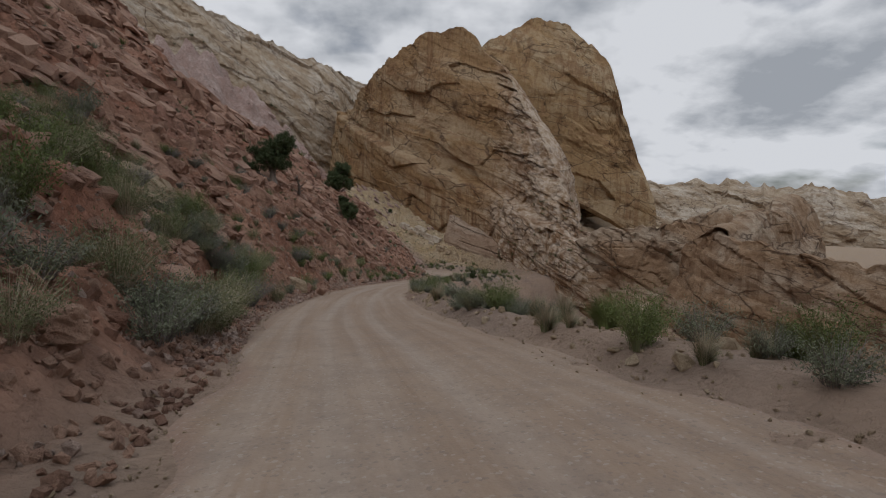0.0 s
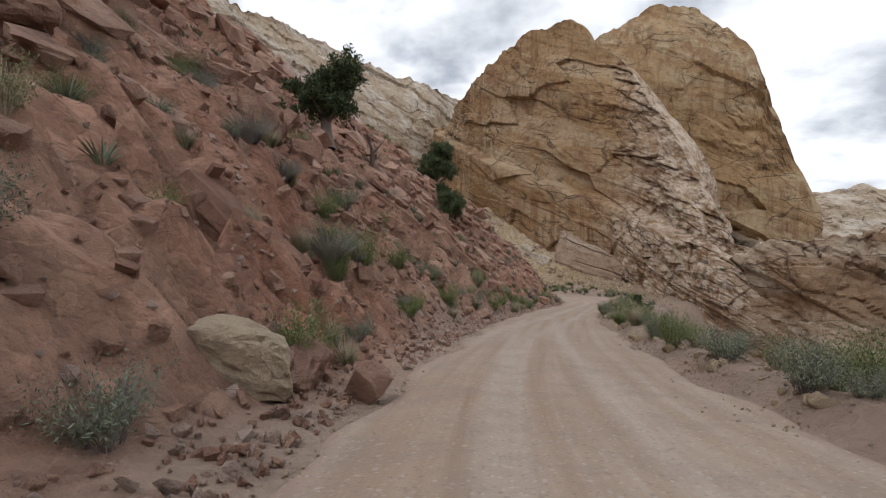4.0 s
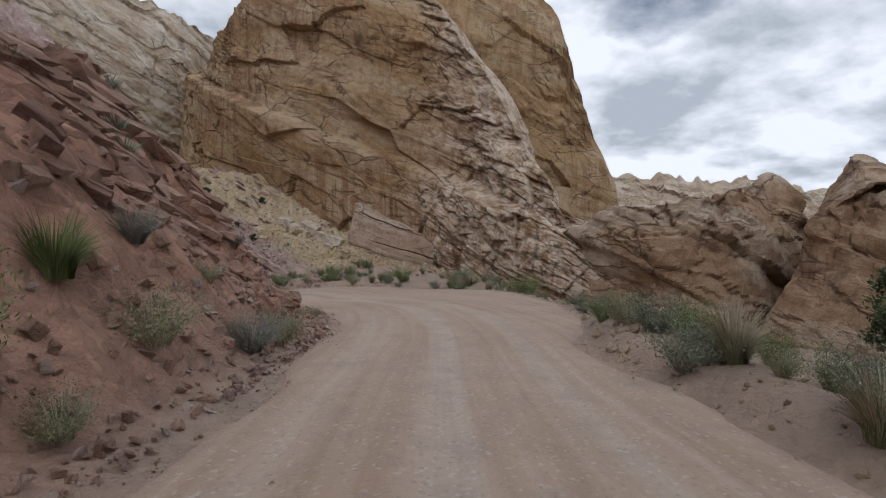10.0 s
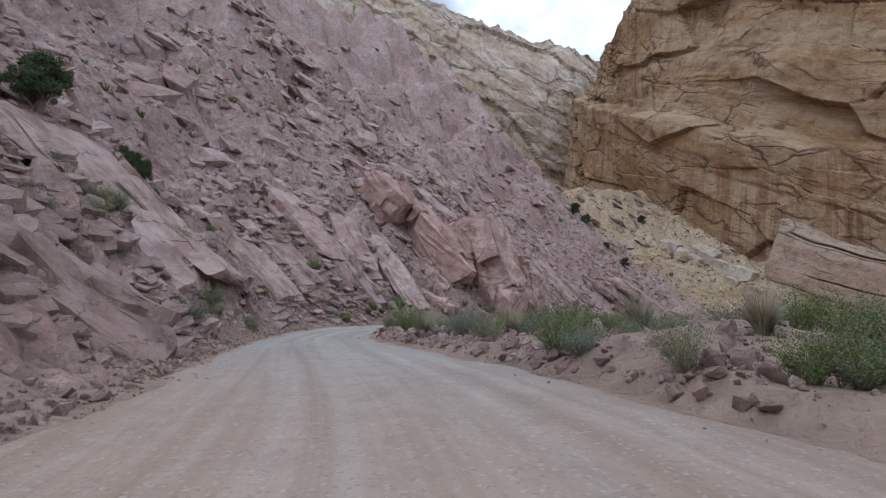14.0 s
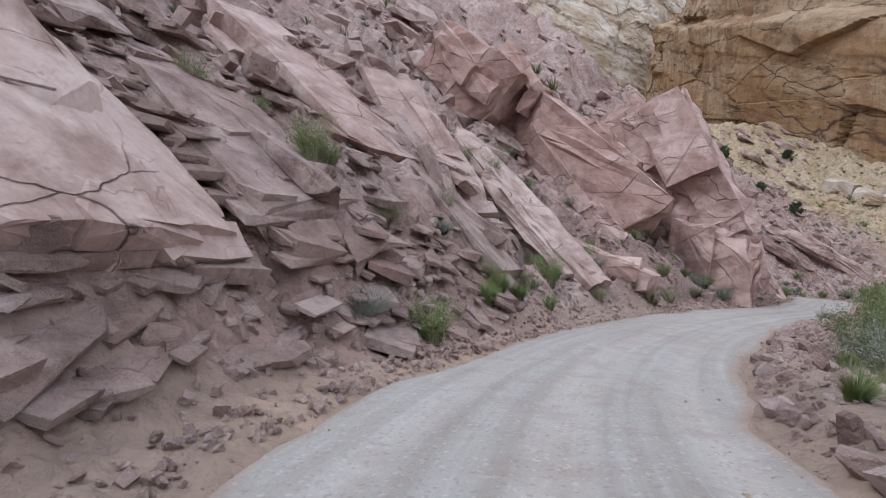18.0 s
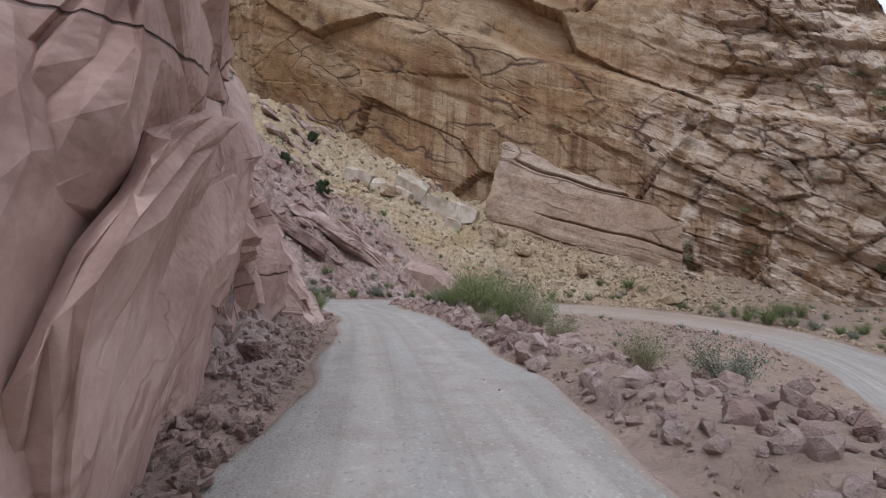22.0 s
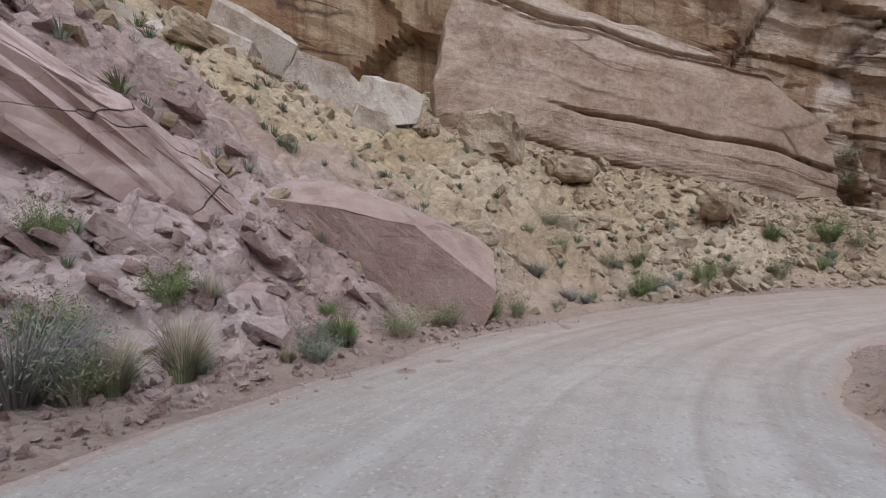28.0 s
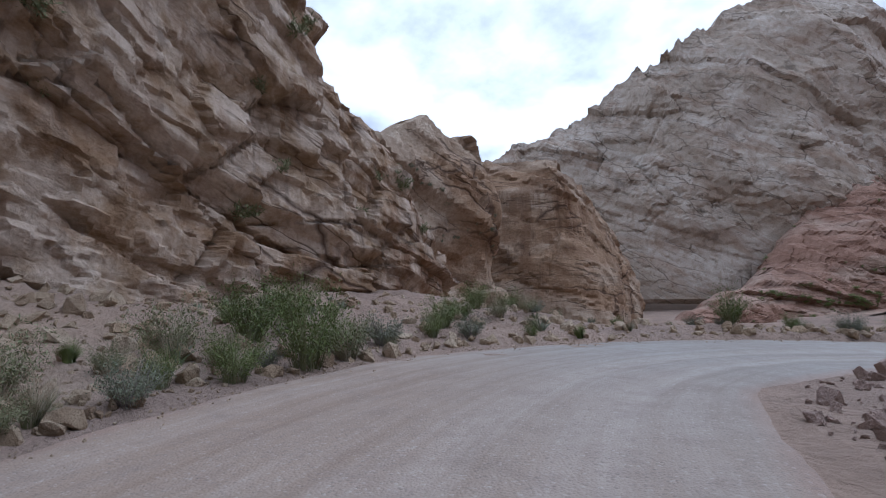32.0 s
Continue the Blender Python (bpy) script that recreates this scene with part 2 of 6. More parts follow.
def ground_height(x, y):
    """Height of the ground, and how red (broken ledges) and how yellow (talus) it is there."""
    i, s, a = nearest(x, y, LINE, TANGENT)
    iu, su, au = nearest(x, y, LINE[:TURN + 6], TANGENT[:TURN + 6])
    il, sl, al = nearest(x, y, LINE[TURN - 4:], TANGENT[TURN - 4:])
    z0 = road_height(i, np.clip(a, -1, 1), LINE)
    zu, zl = road_height(iu, np.clip(au, -1, 1), LINE[:TURN + 6]), road_height(il, np.clip(al, -1, 1), LINE[TURN - 4:])
    wl, wr = half_width(LINE[i, 1])
    wl2, wr2 = lower_width(LINE[i, 1])
    wl, wr = np.where(i > TURN, wl2, wl), np.where(i > TURN, wr2, wr)
    wob = fbm(x * 0.11, y * 0.11, x * 0 + 3, 3)
    # outside the bend: the red slope, the yellow talus beyond the hairpin, the gentle foot of the east cliff
    past = smooth(-6, 14, (y - 227) + 0.64 * (x + 16) + 5 * wob)
    low = smooth(TURN + 4, TURN + 26, i)
    d = np.maximum(s - wl, 0)
    foot = 1.1 + 0.7 * vnoise(x * 0.2, y * 0.2, x * 0 + 1)
    steep = (1 - past) * (0.97 + 0.10 * wob) + past * 0.56
    wash = 1 - smooth(186, 200, y)                      # south of the bend the lower leg drops to the wash on its far side too
    steep = steep * (1 - low) + low * 0.13
    rise = np.maximum(d - foot, 0) * steep + 0.12 * np.minimum(d, foot)
    rise = rise - 0.17 * np.maximum(d - 13, 0) * (1 - past) * (1 - low)
    rise = rise - (0.56 - 0.1) * np.maximum(d - 62, 0) * past - 0.75 * np.maximum(d - 120, 0) * (1 - past)
    rise = np.where(low > 0.5, np.minimum(rise, 3), np.maximum(rise, 0))
    rise = rise * (1 - low * wash) + low * wash * np.maximum(0.3 - 0.6 * np.maximum(d - 2.0, 0), -46 - z0)
    outer = z0 + rise
    # inside the bend: a low berm, then the fall to the wash or to the lower leg
    wru = half_width(LINE[iu, 1])[1]
    e = np.maximum(-su - wru, 0)
    bench = 2.6 + 0.8 * wob + 9.0 * np.exp(-((LINE[iu, 1] - 116) / 15.0) ** 2)
    fall = zu + 0.32 * smooth(0, 0.7, e) * (1 - 0.6 * smooth(0.9, 1.8, e)) - 0.66 * np.maximum(e - bench, 0) - 0.25 * smooth(0, 3, e - bench + 1)
    floor = -46 + 5.5 * smooth(90, 160, y) + 5 * smooth(150, 205, y) + 1.0 * wob
    f = np.maximum(np.abs(sl) - lower_width(LINE[il + TURN - 4, 1])[1] + 3.8, 0)
    bank = zl + 0.15 * smooth(0, 1, f - 3.6) + 0.95 * np.maximum(f - 4.4, 0)
    close = f < 22
    inner = np.where(close, np.minimum(np.maximum(fall, zl), bank), np.maximum(fall, floor))
    far_out = np.hypot((x - 9) / 1.2, y - 117)
    step = np.maximum(-s - wr, 0)
    knoll = np.minimum(-17.6 - 0.75 * np.maximum(far_out - 14, 0), z0 + 0.9 * step)
    inner = np.maximum(inner, np.where(far_out < 40, knoll, -99))
    z = np.where(s > 0, outer, inner)
    edge = np.where(s > 0, np.maximum(s - wl, 0), np.maximum(-s - wr, 0))
    on_road = edge <= 0.15
    z = np.where(on_road, z0, z)
    red = smooth(0.2, 1.8, d + 0.8 * wob) * (1 - past) * (1 - low)
    yellow = past * (1 - low) * smooth(0.3, 2, d)
    # bedding dips towards the road: long broken slabs with sharp edges
    bed = x * 0.56 + z * 0.83 + 1.6 * fbm(x * 0.06, y * 0.06, x * 0, 2) + 0.06 * y
    down = x * 0.83 - z * 0.56
    f1, gap, mark = cells(y * 0.22 + 0.1 * down, down * 0.16, bed * 0.55)
    g1, gap2, mark2 = cells(y * 0.7, down * 0.55 + 4, bed * 1.3)
    h1, gap3, mark3 = cells(y * 1.5, down * 1.1 + 9, bed * 2.6)
    close_in = 1 - 0.85 * smooth(16, 34, d)
    blocks = 1.7 * (mark - 0.5) + close_in * (1.0 * (mark2 - 0.5) + 0.5 * (mark3 - 0.5)) - 0.45 * (1 - smooth(0, 0.10, gap)) + 0.9 * close_in * (terrace(bed, 1.3, 0.9) - 0.5)
    rubble = vnoise(x * 0.045, y * 0.045, x * 0 + 40)
    z = z + red * blocks * (0.6 + 0.4 * smooth(-0.25, 0.3, rubble)) * smooth(0.3, 3.0, d)
    z = z + yellow * (0.5 * (mark2 - 0.5) + 0.25 * (mark3 - 0.5) + 0.4 * fbm(x * 0.2, y * 0.2, x * 0 + 6, 3))
    z = z + yellow * smooth(2, 7, d) * (0.9 * ridged(x * 0.13, y * 0.13, x * 0 + 14, 3) + 0.5 * facets(x * 0.45, y * 0.45, 5, 8)[0])
    z = z + low * smooth(1.5, 5, d) * (s > 0) * 4.6 * np.exp(-((x - 11) / 11.0) ** 2 - ((y - 231) / 6.0) ** 2)       # debris at the foot of the wall
    rough = smooth(0.5, 5, edge)
    z = z + rough * (0.55 * fbm(x * 0.09, y * 0.09, x * 0 + 8, 3) + 0.20 * ridged(x * 0.5, y * 0.5, x * 0 + 2, 3))
    z = z + 0.07 * smooth(0.1, 0.9, edge) * fbm(x * 1.1, y * 1.1, x * 0, 3)
    return z - 0.05 * on_road, red, yellow


def mesh_from_grid(name, x, y, z, flat=False):
    """One mesh from a grid of points (arrays of the same two-dimensional shape)."""
    rows, cols = x.shape
    me = bpy.data.meshes.new(name)
    me.vertices.add(rows * cols)
    me.vertices.foreach_set("co", np.stack([x, y, z], -1).astype(np.float32).ravel())
    a = (np.arange(rows - 1)[:, None] * cols + np.arange(cols - 1)[None, :]).ravel()
    quads = np.stack([a, a + 1, a + cols + 1, a + cols], 1)
    me.loops.add(quads.size)
    me.loops.foreach_set("vertex_index", quads.ravel().astype(np.int32))
    me.polygons.add(len(quads))
    me.polygons.foreach_set("loop_start", (np.arange(len(quads)) * 4).astype(np.int32))
    me.polygons.foreach_set("use_smooth", np.full(len(quads), not flat))
    me.update(calc_edges=True)
    me.validate()
    return me

# ---- materials ----
class Nodes:
    """A node material in the making: short names for the few nodes used here."""

    def __init__(self, name, rough=0.9):
        self.m = bpy.data.materials.new(name)
        self.m.use_nodes = True
        self.nt = self.m.node_tree
        self.b = self.nt.nodes["Principled BSDF"]
        self.b.inputs["Roughness"].default_value = rough
        self.b.inputs["Specular IOR Level"].default_value = 0.25

    def node(self, kind, **values):
        n = self.nt.nodes.new(kind)
        for k, v in values.items():
            n.inputs[k.replace("_", " ")].default_value = v
        return n

    def link(self, a, b):
        self.nt.links.new(a, b)

    def where(self, scale=(1, 1, 1)):
        g = self.node("ShaderNodeNewGeometry")
        m = self.node("ShaderNodeMapping")
        m.inputs["Scale"].default_value = scale
        self.link(g.outputs["Position"], m.inputs["Vector"])
        return m.outputs[0]

    def local(self, scale=(1, 1, 1)):
        g = self.node("ShaderNodeTexCoord")
        m = self.node("ShaderNodeMapping")
        m.inputs["Scale"].default_value = scale
        self.link(g.outputs["Object"], m.inputs["Vector"])
        return m.outputs[0]

    def noise(self, at, scale, detail=5, rough=0.55, warp=0.0):
        n = self.node("ShaderNodeTexNoise", Scale=scale, Detail=detail, Roughness=rough, Distortion=warp)
        self.link(at, n.inputs["Vector"])
        return n.outputs[0]

    def cell(self, at, scale, feature="F1", out="Distance"):
        n = self.node("ShaderNodeTexVoronoi", Scale=scale)
        n.feature = feature
        self.link(at, n.inputs["Vector"])
        return n.outputs[out]

    def ramp(self, fac, *stops):
        n = self.node("ShaderNodeValToRGB")
        e = n.color_ramp.elements
        while len(e) < len(stops):
            e.new(0.5)
        for k, (p, c) in enumerate(stops):
            e[k].position = p
            e[k].color = (*c, 1) if isinstance(c, tuple) else (c, c, c, 1)
        self.link(fac, n.inputs[0])
        return n.outputs[0]

    def mix(self, fac, a, b, how="MIX"):
        n = self.node("ShaderNodeMix")
        n.data_type, n.blend_type = "RGBA", how
        for value, k in ((fac, 0), (a, 6), (b, 7)):
            if isinstance(value, (int, float)):
                n.inputs[k].default_value = value
            elif isinstance(value, tuple):
                n.inputs[k].default_value = (*value, 1)
            else:
                self.link(value, n.inputs[k])
        return n.outputs[2]

    def northing(self, a, b):
        """0 south of a, 1 north of b: the beds change from orange-red to pale pink along the road."""
        sep = self.node("ShaderNodeSeparateXYZ")
        self.link(self.node("ShaderNodeNewGeometry").outputs["Position"], sep.inputs[0])
        m = self.node("ShaderNodeMapRange", From_Min=a, From_Max=b)
        self.link(sep.outputs[1], m.inputs[0])
        return m.outputs[0]

    def attribute(self, name):
        n = self.node("ShaderNodeAttribute")
        n.attribute_name = name
        return n.outputs["Fac"]

    def random(self):
        return self.node("ShaderNodeObjectInfo").outputs["Random"]

    def island(self):
        return self.node("ShaderNodeNewGeometry").outputs["Random Per Island"]

    def math(self, op, a, b=0.0):
        n = self.node("ShaderNodeMath")
        n.operation = op
        for value, k in ((a, 0), (b, 1)):
            if isinstance(value, (int, float)):
                n.inputs[k].default_value = value
            else:
                self.link(value, n.inputs[k])
        return n.outputs[0]

    def finish(self, color, height=None, depth=0.05, strength=1.0, second=None, depth2=0.01):
        self.link(color, self.b.inputs["Base Color"])
        normal = None
        for h, d in ((height, depth), (second, depth2)):
            if h is not None:
                n = self.node("ShaderNodeBump", Strength=strength, Distance=d)
                self.link(h, n.inputs["Height"])
                if normal is not None:
                    self.link(normal, n.inputs["Normal"])
                normal = n.outputs[0]
        if normal is not None:
            self.link(normal, self.b.inputs["Normal"])
        return self.m


def make_cliff(name, tan, pale, brown, dark, streak=1.0, way=(0.59, -0.81), dip=0.42, depth=0.8, lines=1.0, east=False):
    """Massive sandstone, its beds dipping along way: broad pale and rusty patches, thin dipping partings, dark varnish running down."""
    n = Nodes(name)
    p = n.where()

    def along(v):
        d = n.node("ShaderNodeVectorMath")
        d.operation = "DOT_PRODUCT"
        n.link(p, d.inputs[0])
        d.inputs[1].default_value = v
        return d.outputs["Value"]

    c, s = math.cos(math.atan(dip)), math.sin(math.atan(dip))
    run, bed, deep = along((way[0] * c, way[1] * c, -s)), along((way[0] * s, way[1] * s, c)), along((way[1], -way[0], 0.0))

    def beds(a, b, d=0.1):
        v = n.node("ShaderNodeCombineXYZ")
        for k, (value, scale) in enumerate(((run, a), (bed, b), (deep, d))):
            n.link(n.math("MULTIPLY", value, scale), v.inputs[k])
        return v.outputs[0]

    patches = n.noise(beds(0.022, 0.07, 0.03), 1.0, 6, 0.6, 0.7)
    rust = n.noise(beds(0.03, 0.11, 0.05), 1.3, 6, 0.62, 0.9)
    fine_beds = n.noise(beds(0.05, 1.1), 1.0, 6, 0.65, 0.5)
    streaks = n.noise(n.where((0.30, 0.30, 0.014)), 1.0, 6, 0.62, 0.3)
    fine = n.noise(n.where((1.1, 1.1, 0.05)), 1.0, 4, 0.6)
    grain = n.noise(p, 2.6, 8, 0.68)
    blot = n.noise(p, 0.35, 7, 0.65, 0.4)
    walls = n.ramp(n.noise(p, 0.028, 3, 0.5, 0.3), (0.44, 0.0), (0.56, 1.0))
    c = n.mix(n.ramp(patches, (0.46, 0.0), (0.58, 0.95)), tan, pale)
    if east:          # the flank above the wash is paler than the streaked face
        sep = n.node("ShaderNodeSeparateXYZ")
        n.link(p, sep.inputs[0])
        flank = n.node("ShaderNodeMapRange", From_Min=30.0, From_Max=48.0)
        n.link(n.math("ADD", sep.outputs[0], n.math("MULTIPLY", patches, 14.0)), flank.inputs[0])
        foot, low = n.node("ShaderNodeMapRange", From_Min=16.0, From_Max=28.0), n.node("ShaderNodeMapRange", From_Min=14.0, From_Max=-6.0)
        n.link(sep.outputs[0], foot.inputs[0]), n.link(sep.outputs[2], low.inputs[0])
        pale_part = n.math("MAXIMUM", flank.outputs[0], n.math("MULTIPLY", foot.outputs[0], low.outputs[0]))
        c = n.mix(n.math("MULTIPLY", pale_part, n.ramp(blot, (0.40, 0.25), (0.60, 0.95))), c, (0.65, 0.55, 0.455))
    c = n.mix(n.ramp(rust, (0.50, 0.0), (0.66, 0.75)), c, brown)
    c = n.mix(n.ramp(blot, (0.36, 0.6), (0.50, 0.0)), c, n.mix(1.0, c, (0.56, 0.48, 0.40), "MULTIPLY"))
    c = n.mix(n.ramp(blot, (0.56, 0.0), (0.72, 0.45)), c, pale)
    c = n.mix(n.ramp(fine_beds, (0.54, 0.0), (0.70, 0.35 * lines)), c, brown)
    c = n.mix(n.math("MULTIPLY", n.ramp(streaks, (0.49, 0.0), (0.60, 0.8)), n.math("MULTIPLY", walls, streak)), c, brown)
    c = n.mix(n.math("MULTIPLY", n.ramp(fine, (0.56, 0.0), (0.70, 0.6)), n.math("MULTIPLY", walls, streak)), c, dark)
    c = n.mix(n.ramp(n.noise(p, 0.10, 5, 0.6, 0.3), (0.61, 0.0), (0.69, 0.6)), c, dark)
    c = n.mix(n.ramp(grain, (0.32, 0.55), (0.60, 0.0)), c, n.mix(1.0, c, (0.55, 0.5, 0.45), "MULTIPLY"))
    # partings: long dark lines along the beds, and joints across them
    bent = n.node("ShaderNodeVectorMath")
    bent.operation = "MULTIPLY_ADD"
    shift = n.node("ShaderNodeTexNoise", Scale=0.12, Detail=4.0)
    n.link(p, shift.inputs["Vector"])
    n.link(shift.outputs["Color"], bent.inputs[0])
    bent.inputs[1].default_value = (0.5, 0.5, 0.5)
    n.link(beds(0.045, 0.15, 0.05), bent.inputs[2])
    crack = n.ramp(n.cell(bent.outputs[0], 1.0, "DISTANCE_TO_EDGE"), (0.0, 1.0), (0.03, 0.0))
    partings = n.ramp(n.noise(beds(0.03, 0.22, 0.03), 1.0, 4, 0.55, 0.3), (0.488, 0.0), (0.497, 1.0), (0.506, 0.0))
    joint = n.math("MULTIPLY", n.math("MAXIMUM", partings, crack), n.ramp(n.noise(p, 0.07, 3, 0.5), (0.42, 0.0), (0.54, 0.95)))
    c = n.mix(joint, c, dark)
    relief = n.mix(0.5, n.noise(beds(0.35, 1.0, 0.5), 1.0, 10, 0.72, 0.3), n.noise(p, 0.3, 8, 0.66))
    relief = n.mix(0.15, relief, n.math("SUBTRACT", 1.0, joint))
    return n.finish(c, relief, depth, 1.0, grain, 0.12)


M_CLIFF = make_cliff("yellow sandstone", (0.37, 0.238, 0.122), (0.46, 0.345, 0.22), (0.245, 0.135, 0.07), (0.08, 0.047, 0.032), east=True)
M_GOLD = make_cliff("golden sandstone", (0.40, 0.268, 0.14), (0.48, 0.37, 0.235), (0.27, 0.155, 0.08), (0.09, 0.055, 0.036), 0.8)
M_WHITE = make_cliff("pale sandstone", (0.47, 0.38, 0.28), (0.62, 0.555, 0.47), (0.34, 0.24, 0.15), (0.15, 0.105, 0.08), 0.3, (0.75, 0.66), 0.75)
M_WALL = make_cliff("grey canyon wall", (0.385, 0.325, 0.26), (0.49, 0.43, 0.365), (0.29, 0.205, 0.145), (0.13, 0.10, 0.075), 0.35, (0.7, 0.7), -0.6)
M_SLOPE = make_cliff("red slope rock", (0.33, 0.205, 0.15), (0.43, 0.32, 0.25), (0.24, 0.13, 0.09), (0.10, 0.055, 0.04), 0.2, (0.3, -0.95), 0.2)
M_BROWN = make_cliff("brown sandstone", (0.36, 0.245, 0.155), (0.50, 0.41, 0.315), (0.20, 0.115, 0.065), (0.075, 0.045, 0.03), 0.9, (0.3, -0.95), 0.2)


def make_red_rock(name, base=None, light=None, dark=None, per="island", depth=0.4, fine=0.03, massive=False):
    n = Nodes(name, 0.88)
    p = n.where()
    if base is None:
        north = n.northing(96, 128)
        base, light, dark = n.mix(north, (0.32, 0.175, 0.12), (0.375, 0.250, 0.212)), n.mix(north, (0.50, 0.33, 0.245), (0.55, 0.43, 0.385)), n.mix(north, (0.12, 0.062, 0.048), (0.165, 0.102, 0.09))
    own = n.island() if per == "island" else n.random()
    c = n.mix(n.ramp(own, (0.0, 0.0), (0.55, 0.35), (1.0, 0.95)), base, light)
    c = n.mix(n.ramp(n.noise(p, 0.35, 5, 0.6, 0.5), (0.40, 0.0), (0.66, 0.8)), c, light)
    c = n.mix(n.ramp(n.noise(n.where((0.7, 0.7, 0.5)), 1.0, 7, 0.65, 0.3), (0.47, 0.0), (0.66, 0.75)), c, dark)
    grain = n.noise(p, 7, 8, 0.7)
    c = n.mix(n.ramp(grain, (0.32, 0.22), (0.55, 0.0)), c, dark)
    stain = n.noise(n.where((0.5, 0.5, 0.16)), 1.0, 5, 0.6, 0.8)
    c = n.mix(n.ramp(stain, (0.50, 0.0), (0.64, 0.55)), c, n.mix(0.5, dark, base))
    crack = n.ramp(n.noise(n.where((0.45, 0.45, 0.8)), 1.0, 4, 0.55, 0.5), (0.488, 0.0), (0.498, 1.0), (0.508, 0.0))
    c = n.mix(n.math("MULTIPLY", crack, n.ramp(n.noise(p, 0.5, 2, 0.5), (0.48, 0.0), (0.56, 0.75))), c, dark)
    relief = n.mix(0.4, n.noise(p, 1.1, 10, 0.72, 0.4), n.noise(p, 4.5, 6, 0.7))
    if massive:          # long joints, rusty runs of water and pale scars on great smooth faces
        bent = n.node("ShaderNodeVectorMath")
        shift = n.node("ShaderNodeTexNoise", Scale=0.7, Detail=5.0)
        slant = n.node("ShaderNodeMapping", Rotation=(radians(20), radians(38), 0.0), Scale=(0.16, 0.3, 0.6))
        n.link(p, shift.inputs["Vector"]), n.link(p, slant.inputs["Vector"])
        bent.operation = "MULTIPLY_ADD"
        bent.inputs[1].default_value = (0.22, 0.22, 0.22)
        n.link(shift.outputs["Color"], bent.inputs[0]), n.link(slant.outputs[0], bent.inputs[2])
        joint = n.ramp(n.cell(bent.outputs[0], 1.0, "DISTANCE_TO_EDGE"), (0.0, 1.0), (0.007, 0.0))
        joint = n.math("MULTIPLY", joint, n.ramp(n.noise(p, 0.4, 3, 0.5), (0.42, 0.0), (0.55, 0.75)))
        tone = n.noise(bent.outputs[0], 1.6, 6, 0.6, 0.4)
        c = n.mix(n.ramp(tone, (0.38, 0.4), (0.50, 0.0)), c, dark)
        c = n.mix(n.ramp(tone, (0.55, 0.0), (0.68, 0.7)), c, light)
        c = n.mix(joint, c, n.mix(1.0, dark, (0.5, 0.5, 0.5), "MULTIPLY"))
        relief = n.mix(0.3, n.noise(p, 0.5, 5, 0.6, 0.4), n.math("SUBTRACT", 1.0, joint))
    return n.finish(c, relief, depth, 1.0, grain, fine)


M_RED = make_red_rock("red sandstone")
M_RED_BLOCK = make_red_rock("red sandstone block", per="object")
M_DUST = make_red_rock("dusty red stone", (0.41, 0.29, 0.235), (0.53, 0.41, 0.35), (0.23, 0.15, 0.12))
M_TAN = make_red_rock("tan sandstone", (0.41, 0.305, 0.195), (0.53, 0.43, 0.31), (0.22, 0.148, 0.095))
M_TAN_BLOCK = make_red_rock("tan sandstone block", (0.41, 0.305, 0.195), (0.53, 0.43, 0.31), (0.22, 0.148, 0.095), "object")


